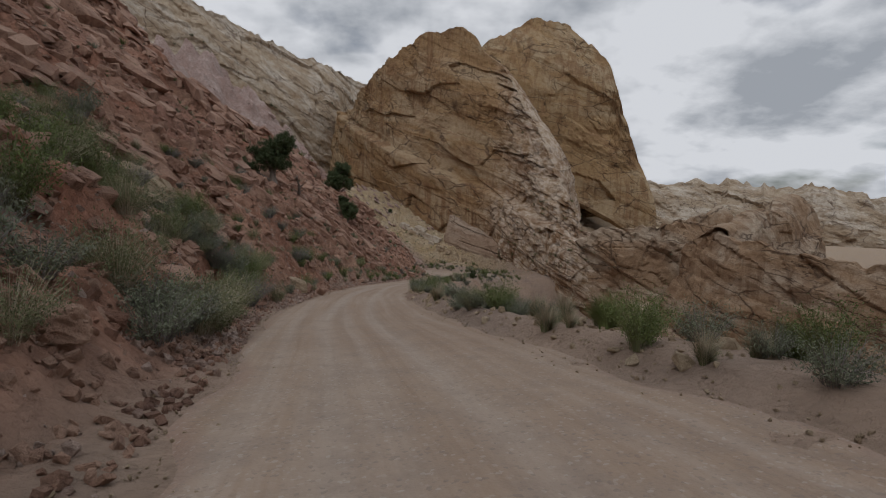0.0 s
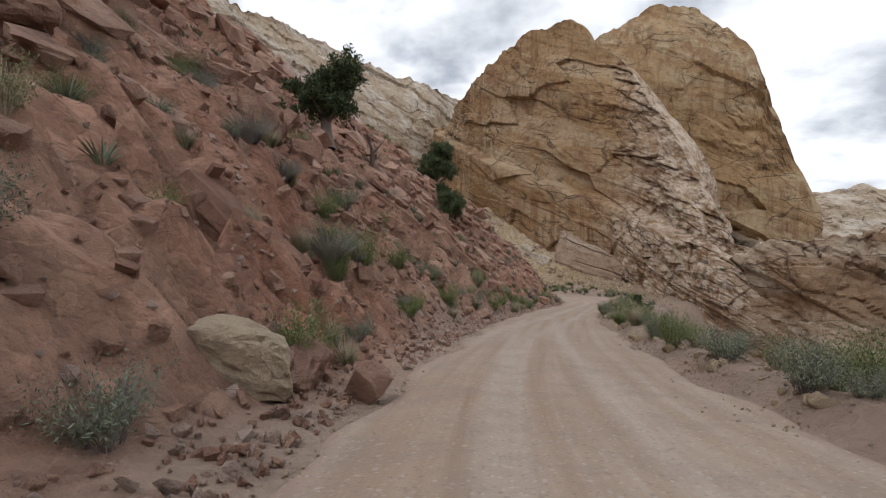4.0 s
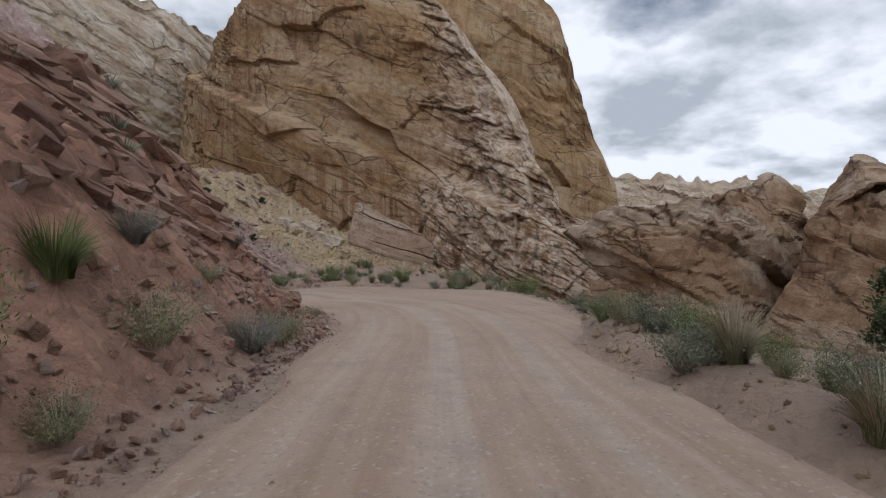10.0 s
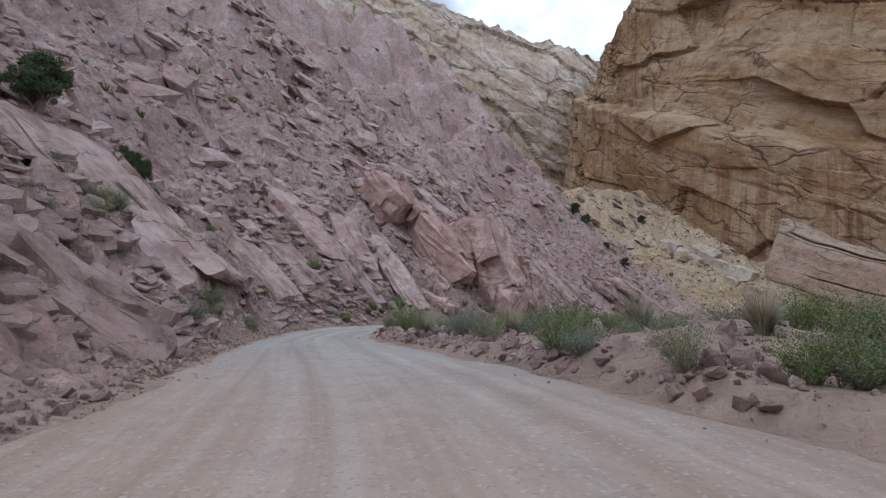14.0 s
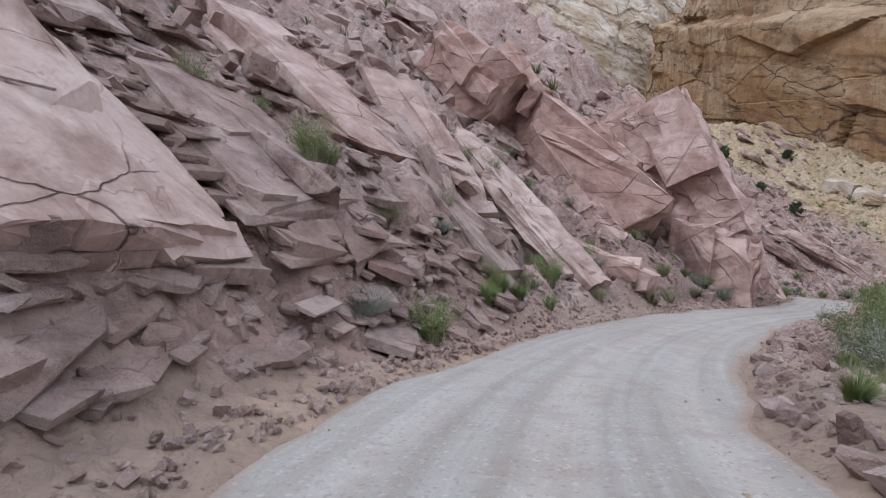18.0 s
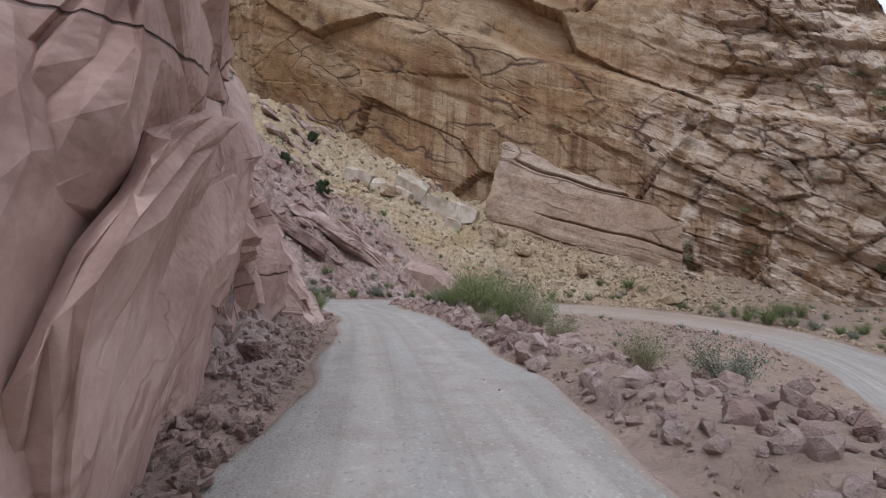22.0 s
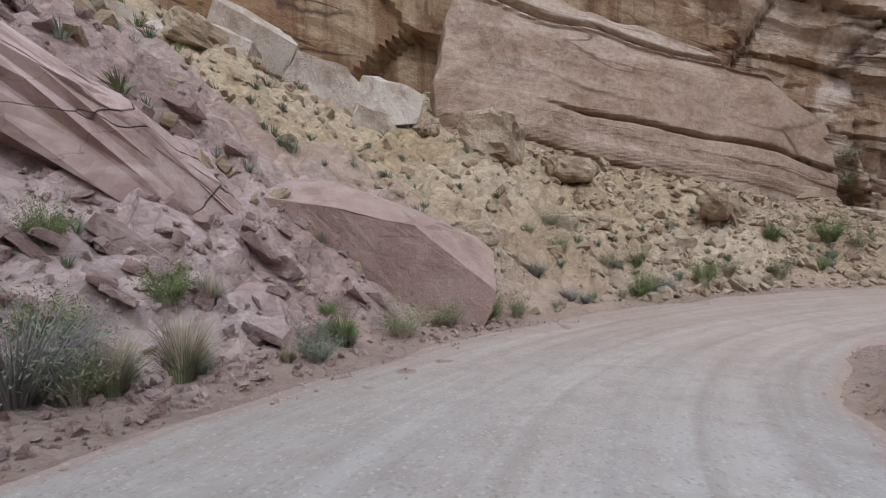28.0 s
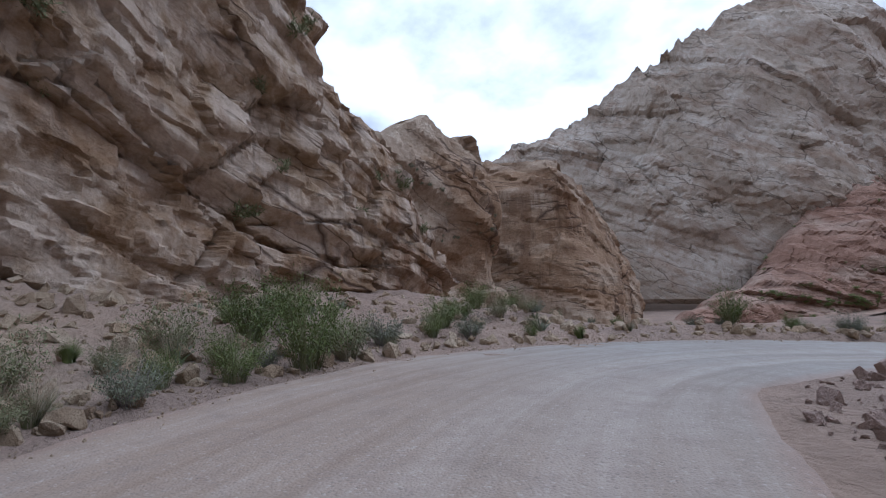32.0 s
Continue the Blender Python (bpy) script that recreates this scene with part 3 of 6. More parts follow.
def make_ground():
    n = Nodes("slope", 0.95)
    p = n.where()
    big, mid, fine = n.noise(p, 0.12, 5, 0.6, 0.4), n.noise(p, 0.9, 6, 0.6), n.noise(p, 9, 6, 0.7)
    pebbles = n.cell(p, 13, "F1", "Color")
    soil = n.mix(n.ramp(big, (0.38, 0.0), (0.62, 1.0)), (0.37, 0.27, 0.205), (0.30, 0.225, 0.18))
    north = n.northing(96, 128)
    red = n.mix(n.ramp(big, (0.36, 0.0), (0.64, 1.0)), n.mix(north, (0.34, 0.165, 0.11), (0.39, 0.272, 0.235)), n.mix(north, (0.45, 0.285, 0.205), (0.51, 0.40, 0.36)))
    red = n.mix(n.ramp(mid, (0.5, 0.0), (0.72, 0.6)), red, n.mix(north, (0.19, 0.10, 0.075), (0.24, 0.145, 0.125)))
    red = n.mix(n.ramp(n.noise(p, 0.05, 3, 0.5), (0.5, 0.0), (0.7, 0.6)), red, n.mix(north, (0.28, 0.16, 0.125), (0.31, 0.20, 0.17)))
    bent = n.node("ShaderNodeVectorMath")
    spread = n.node("ShaderNodeTexNoise", Scale=1.3, Detail=3.0)
    n.link(p, spread.inputs["Vector"])
    n.link(p, bent.inputs[0]), n.link(spread.outputs["Color"], bent.inputs[1])
    lumps, bits = n.node("ShaderNodeTexVoronoi", Scale=2.1), n.node("ShaderNodeTexVoronoi", Scale=5.5)
    for v in (lumps, bits):
        n.link(bent.outputs[0], v.inputs["Vector"])
    shade, shade2 = n.node("ShaderNodeRGBToBW"), n.node("ShaderNodeRGBToBW")
    n.link(lumps.outputs["Color"], shade.inputs[0]), n.link(bits.outputs["Color"], shade2.inputs[0])
    stone = n.mix(0.5, n.ramp(shade.outputs[0], (0.2, 0.68), (0.8, 1.2)), n.ramp(shade2.outputs[0], (0.2, 0.65), (0.8, 1.22)))
    yellow = n.mix(n.ramp(big, (0.36, 0.0), (0.62, 1.0)), (0.43, 0.32, 0.185), (0.52, 0.415, 0.285))
    yellow = n.mix(n.ramp(mid, (0.52, 0.0), (0.72, 0.6)), yellow, (0.24, 0.16, 0.09))
    c = n.mix(n.attribute("red"), soil, red)
    c = n.mix(n.attribute("yellow"), c, yellow)
    loose = n.math("MAXIMUM", n.math("MAXIMUM", n.attribute("red"), n.attribute("yellow")), 0.35)
    c = n.mix(loose, c, n.mix(1.0, c, stone, "MULTIPLY"))
    low = n.node("ShaderNodeRGBToBW")
    n.link(pebbles, low.inputs[0])
    ledges = n.noise(n.where((0.35, 0.8, 1.6)), 1.0, 9, 0.72, 0.8)
    heap = n.mix(0.5, n.math("SUBTRACT", shade.outputs[0], lumps.outputs["Distance"]), n.math("SUBTRACT", shade2.outputs[0], bits.outputs["Distance"]))
    relief = n.mix(0.12, n.mix(0.22, n.mix(0.5, mid, ledges), heap), low.outputs[0])
    return n.finish(c, relief, 0.42, 1.0, fine, 0.05)


M_GROUND = make_ground()


def make_road():
    n = Nodes("gravel road", 0.92)
    p = n.where()
    big, mid, fine = n.noise(p, 0.16, 4, 0.6, 0.5), n.noise(p, 1.6, 7, 0.68), n.noise(p, 26, 5, 0.75)
    way = n.node("ShaderNodeCombineXYZ")
    n.link(n.math("MULTIPLY", n.attribute("across"), 2.6), way.inputs[0])
    n.link(n.math("MULTIPLY", n.attribute("along"), 0.07), way.inputs[1])
    lanes = n.noise(way.outputs[0], 1.0, 6, 0.62, 0.3)
    c = n.mix(n.attribute("grey"), (0.375, 0.28, 0.21), (0.34, 0.32, 0.29))
    c = n.mix(n.ramp(lanes, (0.36, 0.55), (0.50, 0.0)), c, n.mix(1.0, c, (0.76, 0.71, 0.67), "MULTIPLY"))
    c = n.mix(n.ramp(lanes, (0.52, 0.0), (0.68, 0.35)), c, n.mix(n.attribute("grey"), (0.50, 0.42, 0.355), (0.48, 0.46, 0.43)))
    c = n.mix(n.ramp(big, (0.4, 0.0), (0.62, 0.5)), c, n.mix(1.0, c, (0.84, 0.78, 0.74), "MULTIPLY"))
    c = n.mix(n.ramp(n.attribute("track"), (0.1, 0.0), (1.0, 0.3)), c, (0.50, 0.44, 0.385))
    c = n.mix(n.ramp(n.attribute("side"), (0.3, 0.0), (1.0, 0.85)), c, (0.33, 0.225, 0.175))
    c = n.mix(n.ramp(mid, (0.46, 0.0), (0.72, 0.55)), c, (0.25, 0.20, 0.17))
    stones = n.cell(p, 26, "F1", "Color")
    lum = n.node("ShaderNodeRGBToBW")
    n.link(stones, lum.inputs[0])
    c = n.mix(n.ramp(lum.outputs[0], (0.14, 0.4), (0.22, 0.0)), c, (0.22, 0.18, 0.16))
    c = n.mix(n.ramp(lum.outputs[0], (0.78, 0.0), (0.9, 0.3)), c, (0.56, 0.51, 0.46))
    relief = n.mix(0.25, n.mix(0.5, n.ramp(n.cell(p, 26, "F1"), (0.0, 1.0), (0.6, 0.0)), mid), lanes)
    return n.finish(c, relief, 0.022, 1.0, fine, 0.008)


M_ROAD = make_road()

# ---- ground ----
def axis(a, b, step, lo, hi, coarse):
    """Even steps inside lo..hi, coarser ones out to a and b."""
    inner = np.arange(lo, hi + 1e-6, step)
    left = lo - np.cumsum(coarse * 1.035 ** np.arange(260))
    right = hi + np.cumsum(coarse * 1.035 ** np.arange(260))
    return np.concatenate([left[left > a][::-1], inner, right[right < b]])


AX, AY = axis(-900, 900, 0.34, -76, 32, 0.5), axis(-900, 1200, 0.34, -6, 250, 0.5)
gx, gy = np.meshgrid(AX, AY, indexing="xy")
GZ, red_zone, yellow_zone = ground_height(gx, gy)
far = np.maximum(np.hypot(gx - 0, gy - 120) - 240, 0)
GZ = GZ * np.exp(-far / 300) - 60 * (1 - np.exp(-far / 300))
ground = new("ground", mesh_from_grid("ground", gx, gy, GZ))
ground.data.polygons.foreach_set("use_smooth", ((red_zone[:-1, :-1] < 0.25) | (gx[:-1, :-1] < -72)).ravel())     # bedrock breaks in flat faces
for zone, values in (("red", red_zone), ("yellow", yellow_zone)):
    layer = ground.data.attributes.new(zone, "FLOAT", "POINT")
    layer.data.foreach_set("value", values.astype(np.float32).ravel())
ground.data.materials.append(M_GROUND)
tagged(ground, "steep slopes of broken red and yellow sandstone rubble", "ground", kind="structure")


def on_ground(x, y):
    """Height of the built ground at a place."""
    i, j = np.clip(np.searchsorted(AX, x) - 1, 0, len(AX) - 2), np.clip(np.searchsorted(AY, y) - 1, 0, len(AY) - 2)
    u, v = (x - AX[i]) / (AX[i + 1] - AX[i]), (y - AY[j]) / (AY[j + 1] - AY[j])
    return GZ[j, i] * (1 - u) * (1 - v) + GZ[j, i + 1] * u * (1 - v) + GZ[j + 1, i] * (1 - u) * v + GZ[j + 1, i + 1] * u * v


# ---- road ----
def road_mesh():
    line = spline(UPPER + LOWER, 0.35)
    t = np.gradient(line[:, :2], axis=0)
    t /= np.linalg.norm(t, axis=1)[:, None]
    wl, wr = half_width(line[:, 1])
    after = np.arange(len(line)) > np.argmax(line[:, 1])
    wl, wr = np.where(after, lower_width(line[:, 1])[0], wl), np.where(after, lower_width(line[:, 1])[1], wr)
    s = np.linspace(0, 1, 48)[None, :]
    ragged = 0.35 * vnoise(line[:, 0] * 0.5, line[:, 1] * 0.5, line[:, 0] * 0)[:, None]
    off = (wl[:, None] + ragged) * (1 - s) - (wr[:, None] - ragged) * s
    x = line[:, 0:1] - t[:, 1:2] * off
    y = line[:, 1:2] + t[:, 0:1] * off
    z = line[:, 2:3] + 0 * off
    sway = 0.5 * vnoise(line[:, 0] * 0.06, line[:, 1] * 0.06, line[:, 0] * 0 + 9)[:, None]
    ruts = np.exp(-((np.abs(off + 0.5 + sway) - 0.85) / 0.3) ** 2) + np.exp(-((np.abs(off - 0.7 - sway) - 0.85) / 0.25) ** 2) * 0.7
    z = z - 0.03 * ruts + 0.02 * fbm(x * 1.2, y * 1.2, x * 0, 3) - 0.10 * smooth(0.46, 0.5, np.abs(s - 0.5)) - 0.0036 * np.minimum(off ** 2, 14)
    me = mesh_from_grid("road", x, y, z + 0.02)
    grey = smooth(114, 128, y) * (1 - smooth(205, 222, y + 0.3 * x)) + 0.35 * smooth(205, 222, y)
    for name, values in (("track", np.clip(ruts, 0, 1)), ("side", smooth(0.40, 0.5, np.abs(s - 0.5) + 0.02 * fbm(x * 0.4, y * 0.4, x * 0, 2))), ("grey", np.clip(grey, 0, 1)), ("across", off), ("along", 0.35 * np.arange(len(line))[:, None] + 0 * off)):
        layer = me.attributes.new(name, "FLOAT", "POINT")
        layer.data.foreach_set("value", values.astype(np.float32).ravel())
    return me


road = new("road", road_mesh())
road.data.materials.append(M_ROAD)
tagged(road, "pale washboarded gravel road with faint wheel ruts", "road", kind="structure")

# ---- cliffs ----
def cliff(name, stations, height_step=0.6, length_step=0.7, back=95, relief=1.0, seed=0, dip=0.42, ledge=None, broken=0.0, ragged=0.0, lumps=1.0, back_end=None, coarse=1.0, fine=None):
    """A rock wall along stations (x, y, foot, top, setback): it faces the right of the line as it goes, and rounds over to the back."""
    line = spline([(s[0], s[1], 0) for s in stations], length_step)
    if fine is not None:          # closer steps on the stretch that the road passes
        line = np.vstack([line[:fine], spline([tuple(p) for p in line[fine::4]], length_step / 2)])
    where = np.linspace(0, 1, len(line))
    marks = [int(np.argmin(np.hypot(line[:, 0] - s[0], line[:, 1] - s[1]))) / (len(line) - 1) for s in stations]
    foot, top, setback = (np.interp(where, marks, [s[k] for s in stations]) for k in (2, 3, 4))
    t = np.gradient(line[:, :2], axis=0)
    for _ in range(40):
        t[1:-1] = (t[:-2] + 2 * t[1:-1] + t[2:]) / 4
        top[1:-1] = (top[:-2] + 2 * top[1:-1] + top[2:]) / 4
    t /= np.linalg.norm(t, axis=1)[:, None]
    top = top + ragged * (fbm(line[:, 0] * 0.09, line[:, 1] * 0.09, line[:, 0] * 0 + seed, 4) + 0.5 * ridged(line[:, 0] * 0.2, line[:, 1] * 0.2, line[:, 0] * 0 + seed, 2))
    out = np.stack([t[:, 1], -t[:, 0]], 1)
    rows = int((top - foot).max() / height_step)
    v = np.concatenate([np.linspace(0, 1, rows), 1 + np.linspace(0, 1, 40)[1:]])[None, :]
    up = np.minimum(v, 1)
    over = np.maximum(v - 1, 0)
    h = (top - foot)[:, None]
    curve = up ** 1.7 * setback[:, None] * 0.7 + smooth(0.78, 1, up) * setback[:, None] * 0.3
    z = foot[:, None] + h * up + over * 4 - over ** 2.2 * (h + 8)
    inset = curve + over * np.interp(where, (0, 0.55, 0.72, 1), (back, back, back_end or back, back_end or back))[:, None]
    x = line[:, 0:1] - out[:, 0:1] * inset
    y = line[:, 1:2] - out[:, 1:2] * inset
    a = np.concatenate([[0], np.cumsum(np.hypot(*np.diff(line[:, :2], axis=0).T))])[:, None] + inset * 0.35
    flat = a * 0 + seed
    lean = math.atan(dip)
    bend = 2.2 * fbm(a * 0.02, z * 0.03, flat, 3)
    bed = z * math.cos(lean) + a * math.sin(lean) + bend              # height across the beds, which dip along the face
    run = a * math.cos(lean) - z * math.sin(lean) + 2.0 * fbm(a * 0.03, z * 0.02, flat + 6, 2)
    broken = broken + 0.85 * smooth(16, 32, line[:, 0:1]) * (ledge is not None)
    soft = broken + (1 - broken) * smooth(0.2, 0.65, fbm(a * 0.02, z * 0.025, flat + 11, 3))        # broken where high, smooth slabs where low
    big, rim = facets(run / (26 * coarse), bed / (9 * coarse), seed + 1, 26)
    mid, rim2 = facets(run / (9 * coarse), bed / (3.4 * coarse), seed + 2, 20)
    low, rim3 = facets(run / (3.2 * coarse), bed / (1.5 * coarse), seed + 3, 14)
    tiny, rim4 = facets(run / (1.2 * coarse), bed / (0.7 * coarse), seed + 4, 11)
    push = 3.0 * fbm(a * 0.028, z * 0.03, flat + 4, 3) + 2.6 * big + (0.16 + 0.84 * soft) * 2.0 * mid + (0.06 + 0.94 * soft) * (1.05 * low + 0.42 * tiny)
    patchy = smooth(-0.1, 0.35, fbm(a * 0.05, bed * 0.08, flat + 17, 3))
    push = push + (0.7 + 1.0 * soft) * terrace(bed, 10.5, 0.9) + (0.1 + 0.9 * soft) * patchy * 0.9 * terrace(bed + 3, 3.7 * coarse, 0.8)
    push = push - 0.55 * (1 - smooth(0, 0.02, rim)) - 0.55 * (0.15 + 0.85 * soft) * (1 - smooth(0, 0.05, rim2)) - 0.2 * soft * (1 - smooth(0, 0.08, rim3)) - lumps * soft * 1.6 * (0.45 - np.minimum(rim, 0.45))
    push = push + 0.35 * ridged(a * 0.3, z * 0.015, flat + 2, 2) * smooth(20, 40, z) * (1 - soft) + 0.16 * fbm(a * 0.6, z * 0.6, flat, 2)
    if ledge is not None:          # a shelf that dips along the face; the wall above it stands back
        over_ledge = z - (ledge[0] - ledge[1] * a) - 1.5 * fbm(a * 0.06, flat, flat, 3)
        push = push - ledge[2] * smooth(-2.5, 2.0, over_ledge) * (1 - smooth(26, 44, over_ledge) * 0.6)
    push = push * relief * smooth(0, 0.02, up)
    x, y = x + out[:, 0:1] * push, y + out[:, 1:2] * push
    z = z + 0.35 * push * up
    return new(name, mesh_from_grid(name, x, y, z))


def wall(name, stations, label, mat, **more):
    ob = cliff(name, stations, **more)
    ob.data.set_sharp_from_angle(angle=radians(24))
    ob.data.materials.append(mat)
    return tagged(ob, label, "cliff", kind="structure")


wall("cliff_dome_front", [(-92, 385, 0, 58, 8), (-72, 338, 0, 64, 5), (-50, 305, -6, 76, 5), (-31, 281, -10, 87, 6), (-13, 263, -16, 90, 9), (1, 248.5, -26, 87, 14),
     (14, 240, -30, 70, 22), (24, 230, -33, 42, 20), (33, 216, -35, 22, 14), (41, 205, -36, 4, 9), (47, 197, -38, -9, 6), (56, 191, -42, -13, 7), (70, 186, -46, -12, 9), (95, 190, -46, -12, 14)],
     "yellow sandstone dome with dark streaks of desert varnish", M_CLIFF, height_step=0.36, length_step=0.6, ledge=(74, 0.37, 6.0), back=46, back_end=12, ragged=1.5, lumps=0.1, coarse=1.2, fine=280)
wall("cliff_dome_rear", [(-40, 335, 10, 56, 8), (10, 300, 20, 90, 14), (45, 286, 10, 106, 18), (72, 286, 0, 107, 16), (93, 288, -10, 90, 12), (103, 289, -15, 60, 8), (113, 288, -20, 30, 6), (124, 286, -25, 4, 6), (134, 300, -30, -6, 6)],
     "tall rounded dome of yellow sandstone behind the cliff", M_GOLD, height_step=1.0, length_step=1.0, seed=9, ragged=1.5, lumps=0.3, coarse=1.8)
wall("cliff_white_ridge", [(-260, 230, 20, 150, 20), (-200, 280, 10, 136, 24), (-150, 318, 0, 128, 30), (-112, 350, 0, 110, 30), (-80, 385, 0, 102, 20), (-60, 420, 0, 98, 20), (0, 440, 0, 80, 20)],
     "pale cross-bedded sandstone slope above the gully", M_WHITE, height_step=0.9, length_step=1.1, seed=21, broken=0.5, ragged=2, coarse=2.4)
wall("cliff_knob", [(50, 199, -48, -20, 3), (54, 191, -48, -13, 4), (61, 181, -48, -11, 5), (66, 170, -48, -12, 6), (82, 165, -48, -8, 10), (112, 178, -40, -4, 12)],
     "weathered brown sandstone buttress across the wash", M_BROWN, seed=31, broken=0.7, back=15, ragged=1.5, coarse=2.0, lumps=1.6)
wall("cliff_east_near", [(130, 195, -48, 2, 10), (84, 158, -48, -5, 10), (70, 146, -48, -8, 10), (80, 120, -50, -13, 10), (100, 95, -48, -14, 10), (140, 80, -48, -16, 10)],
     "knobbly sandstone wall across the wash", M_BROWN, seed=41, broken=0.6, back=18, ragged=1.5, coarse=2.2, lumps=1.8)
wall("cliff_east_far", [(300, 120, -40, 40, 20), (200, 70, -40, 36, 30), (150, 45, -42, 52, 30), (112, 22, -44, 76, 30), (85, -10, -44, 92, 30), (60, -60, -30, 100, 30)],
     "high grey sandstone wall of the side canyon", M_WALL, height_step=0.9, length_step=1.0, seed=51, broken=0.3, ragged=2.5, relief=1.5, lumps=0.3, coarse=3.2)
wall("cliff_domes_distant", [(90, 420, -20, 5, 20), (150, 400, -20, 12, 20), (215, 395, -20, 16, 30), (260, 370, -30, 14, 30), (330, 330, -30, 4, 30), (420, 300, -30, -6, 30)],
     "low pale domes in the distance", M_WHITE, height_step=1.2, length_step=2.0, seed=61, broken=0.6, ragged=4)
wall("cliff_red_slope", [(98, 92, -58, -52, 4), (80, 68, -52, -40, 10), (64, 38, -46, -30, 20), (57, 8, -44, -14, 32), (54, -20, -40, 6, 46), (54, -50, -40, 22, 50)],
     "red rubble slope on the far side of the wash", M_SLOPE, seed=71, broken=0.9, back=26, ragged=2, relief=1.2, coarse=1.6)

# ---- rocks ----
RNG = np.random.RandomState(11)


def part(name, me, mat, parent=None, label=""):
    """One mesh object, under a thing or a part where one is given."""
    ob = new(name, me)
    if not me.materials:
        me.materials.append(mat)
    ob.parent = parent
    return tagged(ob, label) if label else ob


def hull_mesh(name, seed, size, points=15, flatten=0.0):
    """An angular stone: the hull of points spread over a rounded box."""
    r = np.random.RandomState(seed)
    p = r.normal(size=(points, 3))
    p /= np.abs(p).max(axis=1)[:, None] ** 0.7 * np.linalg.norm(p, axis=1)[:, None] ** 0.3
    p *= 0.5 * np.array(size)
    if flatten:
        p[:, 2] = np.sign(p[:, 2]) * np.abs(p[:, 2] / (0.5 * size[2])) ** (1 - flatten) * 0.5 * size[2]
    bm = bmesh.new()
    for v in p:
        bm.verts.new(v)
    bmesh.ops.convex_hull(bm, input=bm.verts)
    loose = [v for v in bm.verts if not v.link_faces]
    bmesh.ops.delete(bm, geom=loose, context="VERTS")
    bmesh.ops.triangulate(bm, faces=bm.faces)
    me = bpy.data.meshes.new(name)
    bm.to_mesh(me)
    bm.free()
    return me


def cut_block(rng, size, cuts):
    """A sharp-edged block: a box with its corners and edges struck off by planes."""
    bm = bmesh.new()
    bmesh.ops.create_cube(bm, size=1.0)
    half = 0.5 * np.array(size)
    for v in bm.verts:
        v.co = Vector([c * 2 * h * (1 + rng.uniform(-0.1, 0.1)) for c, h in zip(v.co, half)])
    for _ in range(cuts):
        n = rng.normal(size=3)
        n /= np.abs(n).max()
        n = n / np.array(size) * min(size)
        n /= np.linalg.norm(n)
        reach = (np.abs(n) * half).sum()
        bmesh.ops.bisect_plane(bm, geom=bm.verts[:] + bm.edges[:] + bm.faces[:], plane_co=Vector(n * reach * rng.uniform(0.62, 0.88)), plane_no=Vector(n), clear_outer=True)
        bmesh.ops.convex_hull(bm, input=bm.verts[:])
        bmesh.ops.delete(bm, geom=[v for v in bm.verts if not v.link_faces], context="VERTS")
    corners = [v.co.copy() for v in bm.verts]
    bm.free()
    bm = bmesh.new()
    for c in corners:
        bm.verts.new(c)
    bmesh.ops.remove_doubles(bm, verts=bm.verts[:], dist=0.01 * min(size))
    bmesh.ops.convex_hull(bm, input=bm.verts[:])
    bmesh.ops.delete(bm, geom=[v for v in bm.verts if not v.link_faces], context="VERTS")
    bmesh.ops.recalc_face_normals(bm, faces=bm.faces[:])
    return bm


def cut_mesh(name, seed, size, cuts=3):
    bm = cut_block(np.random.RandomState(seed), size, cuts)
    bmesh.ops.triangulate(bm, faces=bm.faces[:])
    me = bpy.data.meshes.new(name)
    bm.to_mesh(me)
    bm.free()
    return me


def refined(p, f, fine):
    """Split every triangle in four until the edges are about as short as fine."""
    edge = np.median(np.linalg.norm(p[f[:, 0]] - p[f[:, 1]], axis=1))
    for _ in range(int(np.clip(np.round(np.log2(edge / fine)), 0, 5))):
        pairs = np.sort(np.concatenate([f[:, [0, 1]], f[:, [1, 2]], f[:, [2, 0]]]), axis=1)
        pairs, back = np.unique(pairs, axis=0, return_inverse=True)
        back = back.reshape(3, -1) + len(p)
        p = np.vstack([p, 0.5 * (p[pairs[:, 0]] + p[pairs[:, 1]])])
        a, b, c = f.T
        ab, bc, ca = back
        f = np.concatenate([np.stack(t, 1) for t in ((a, ab, ca), (ab, b, bc), (ca, bc, c), (ab, bc, ca))])
    return p, f


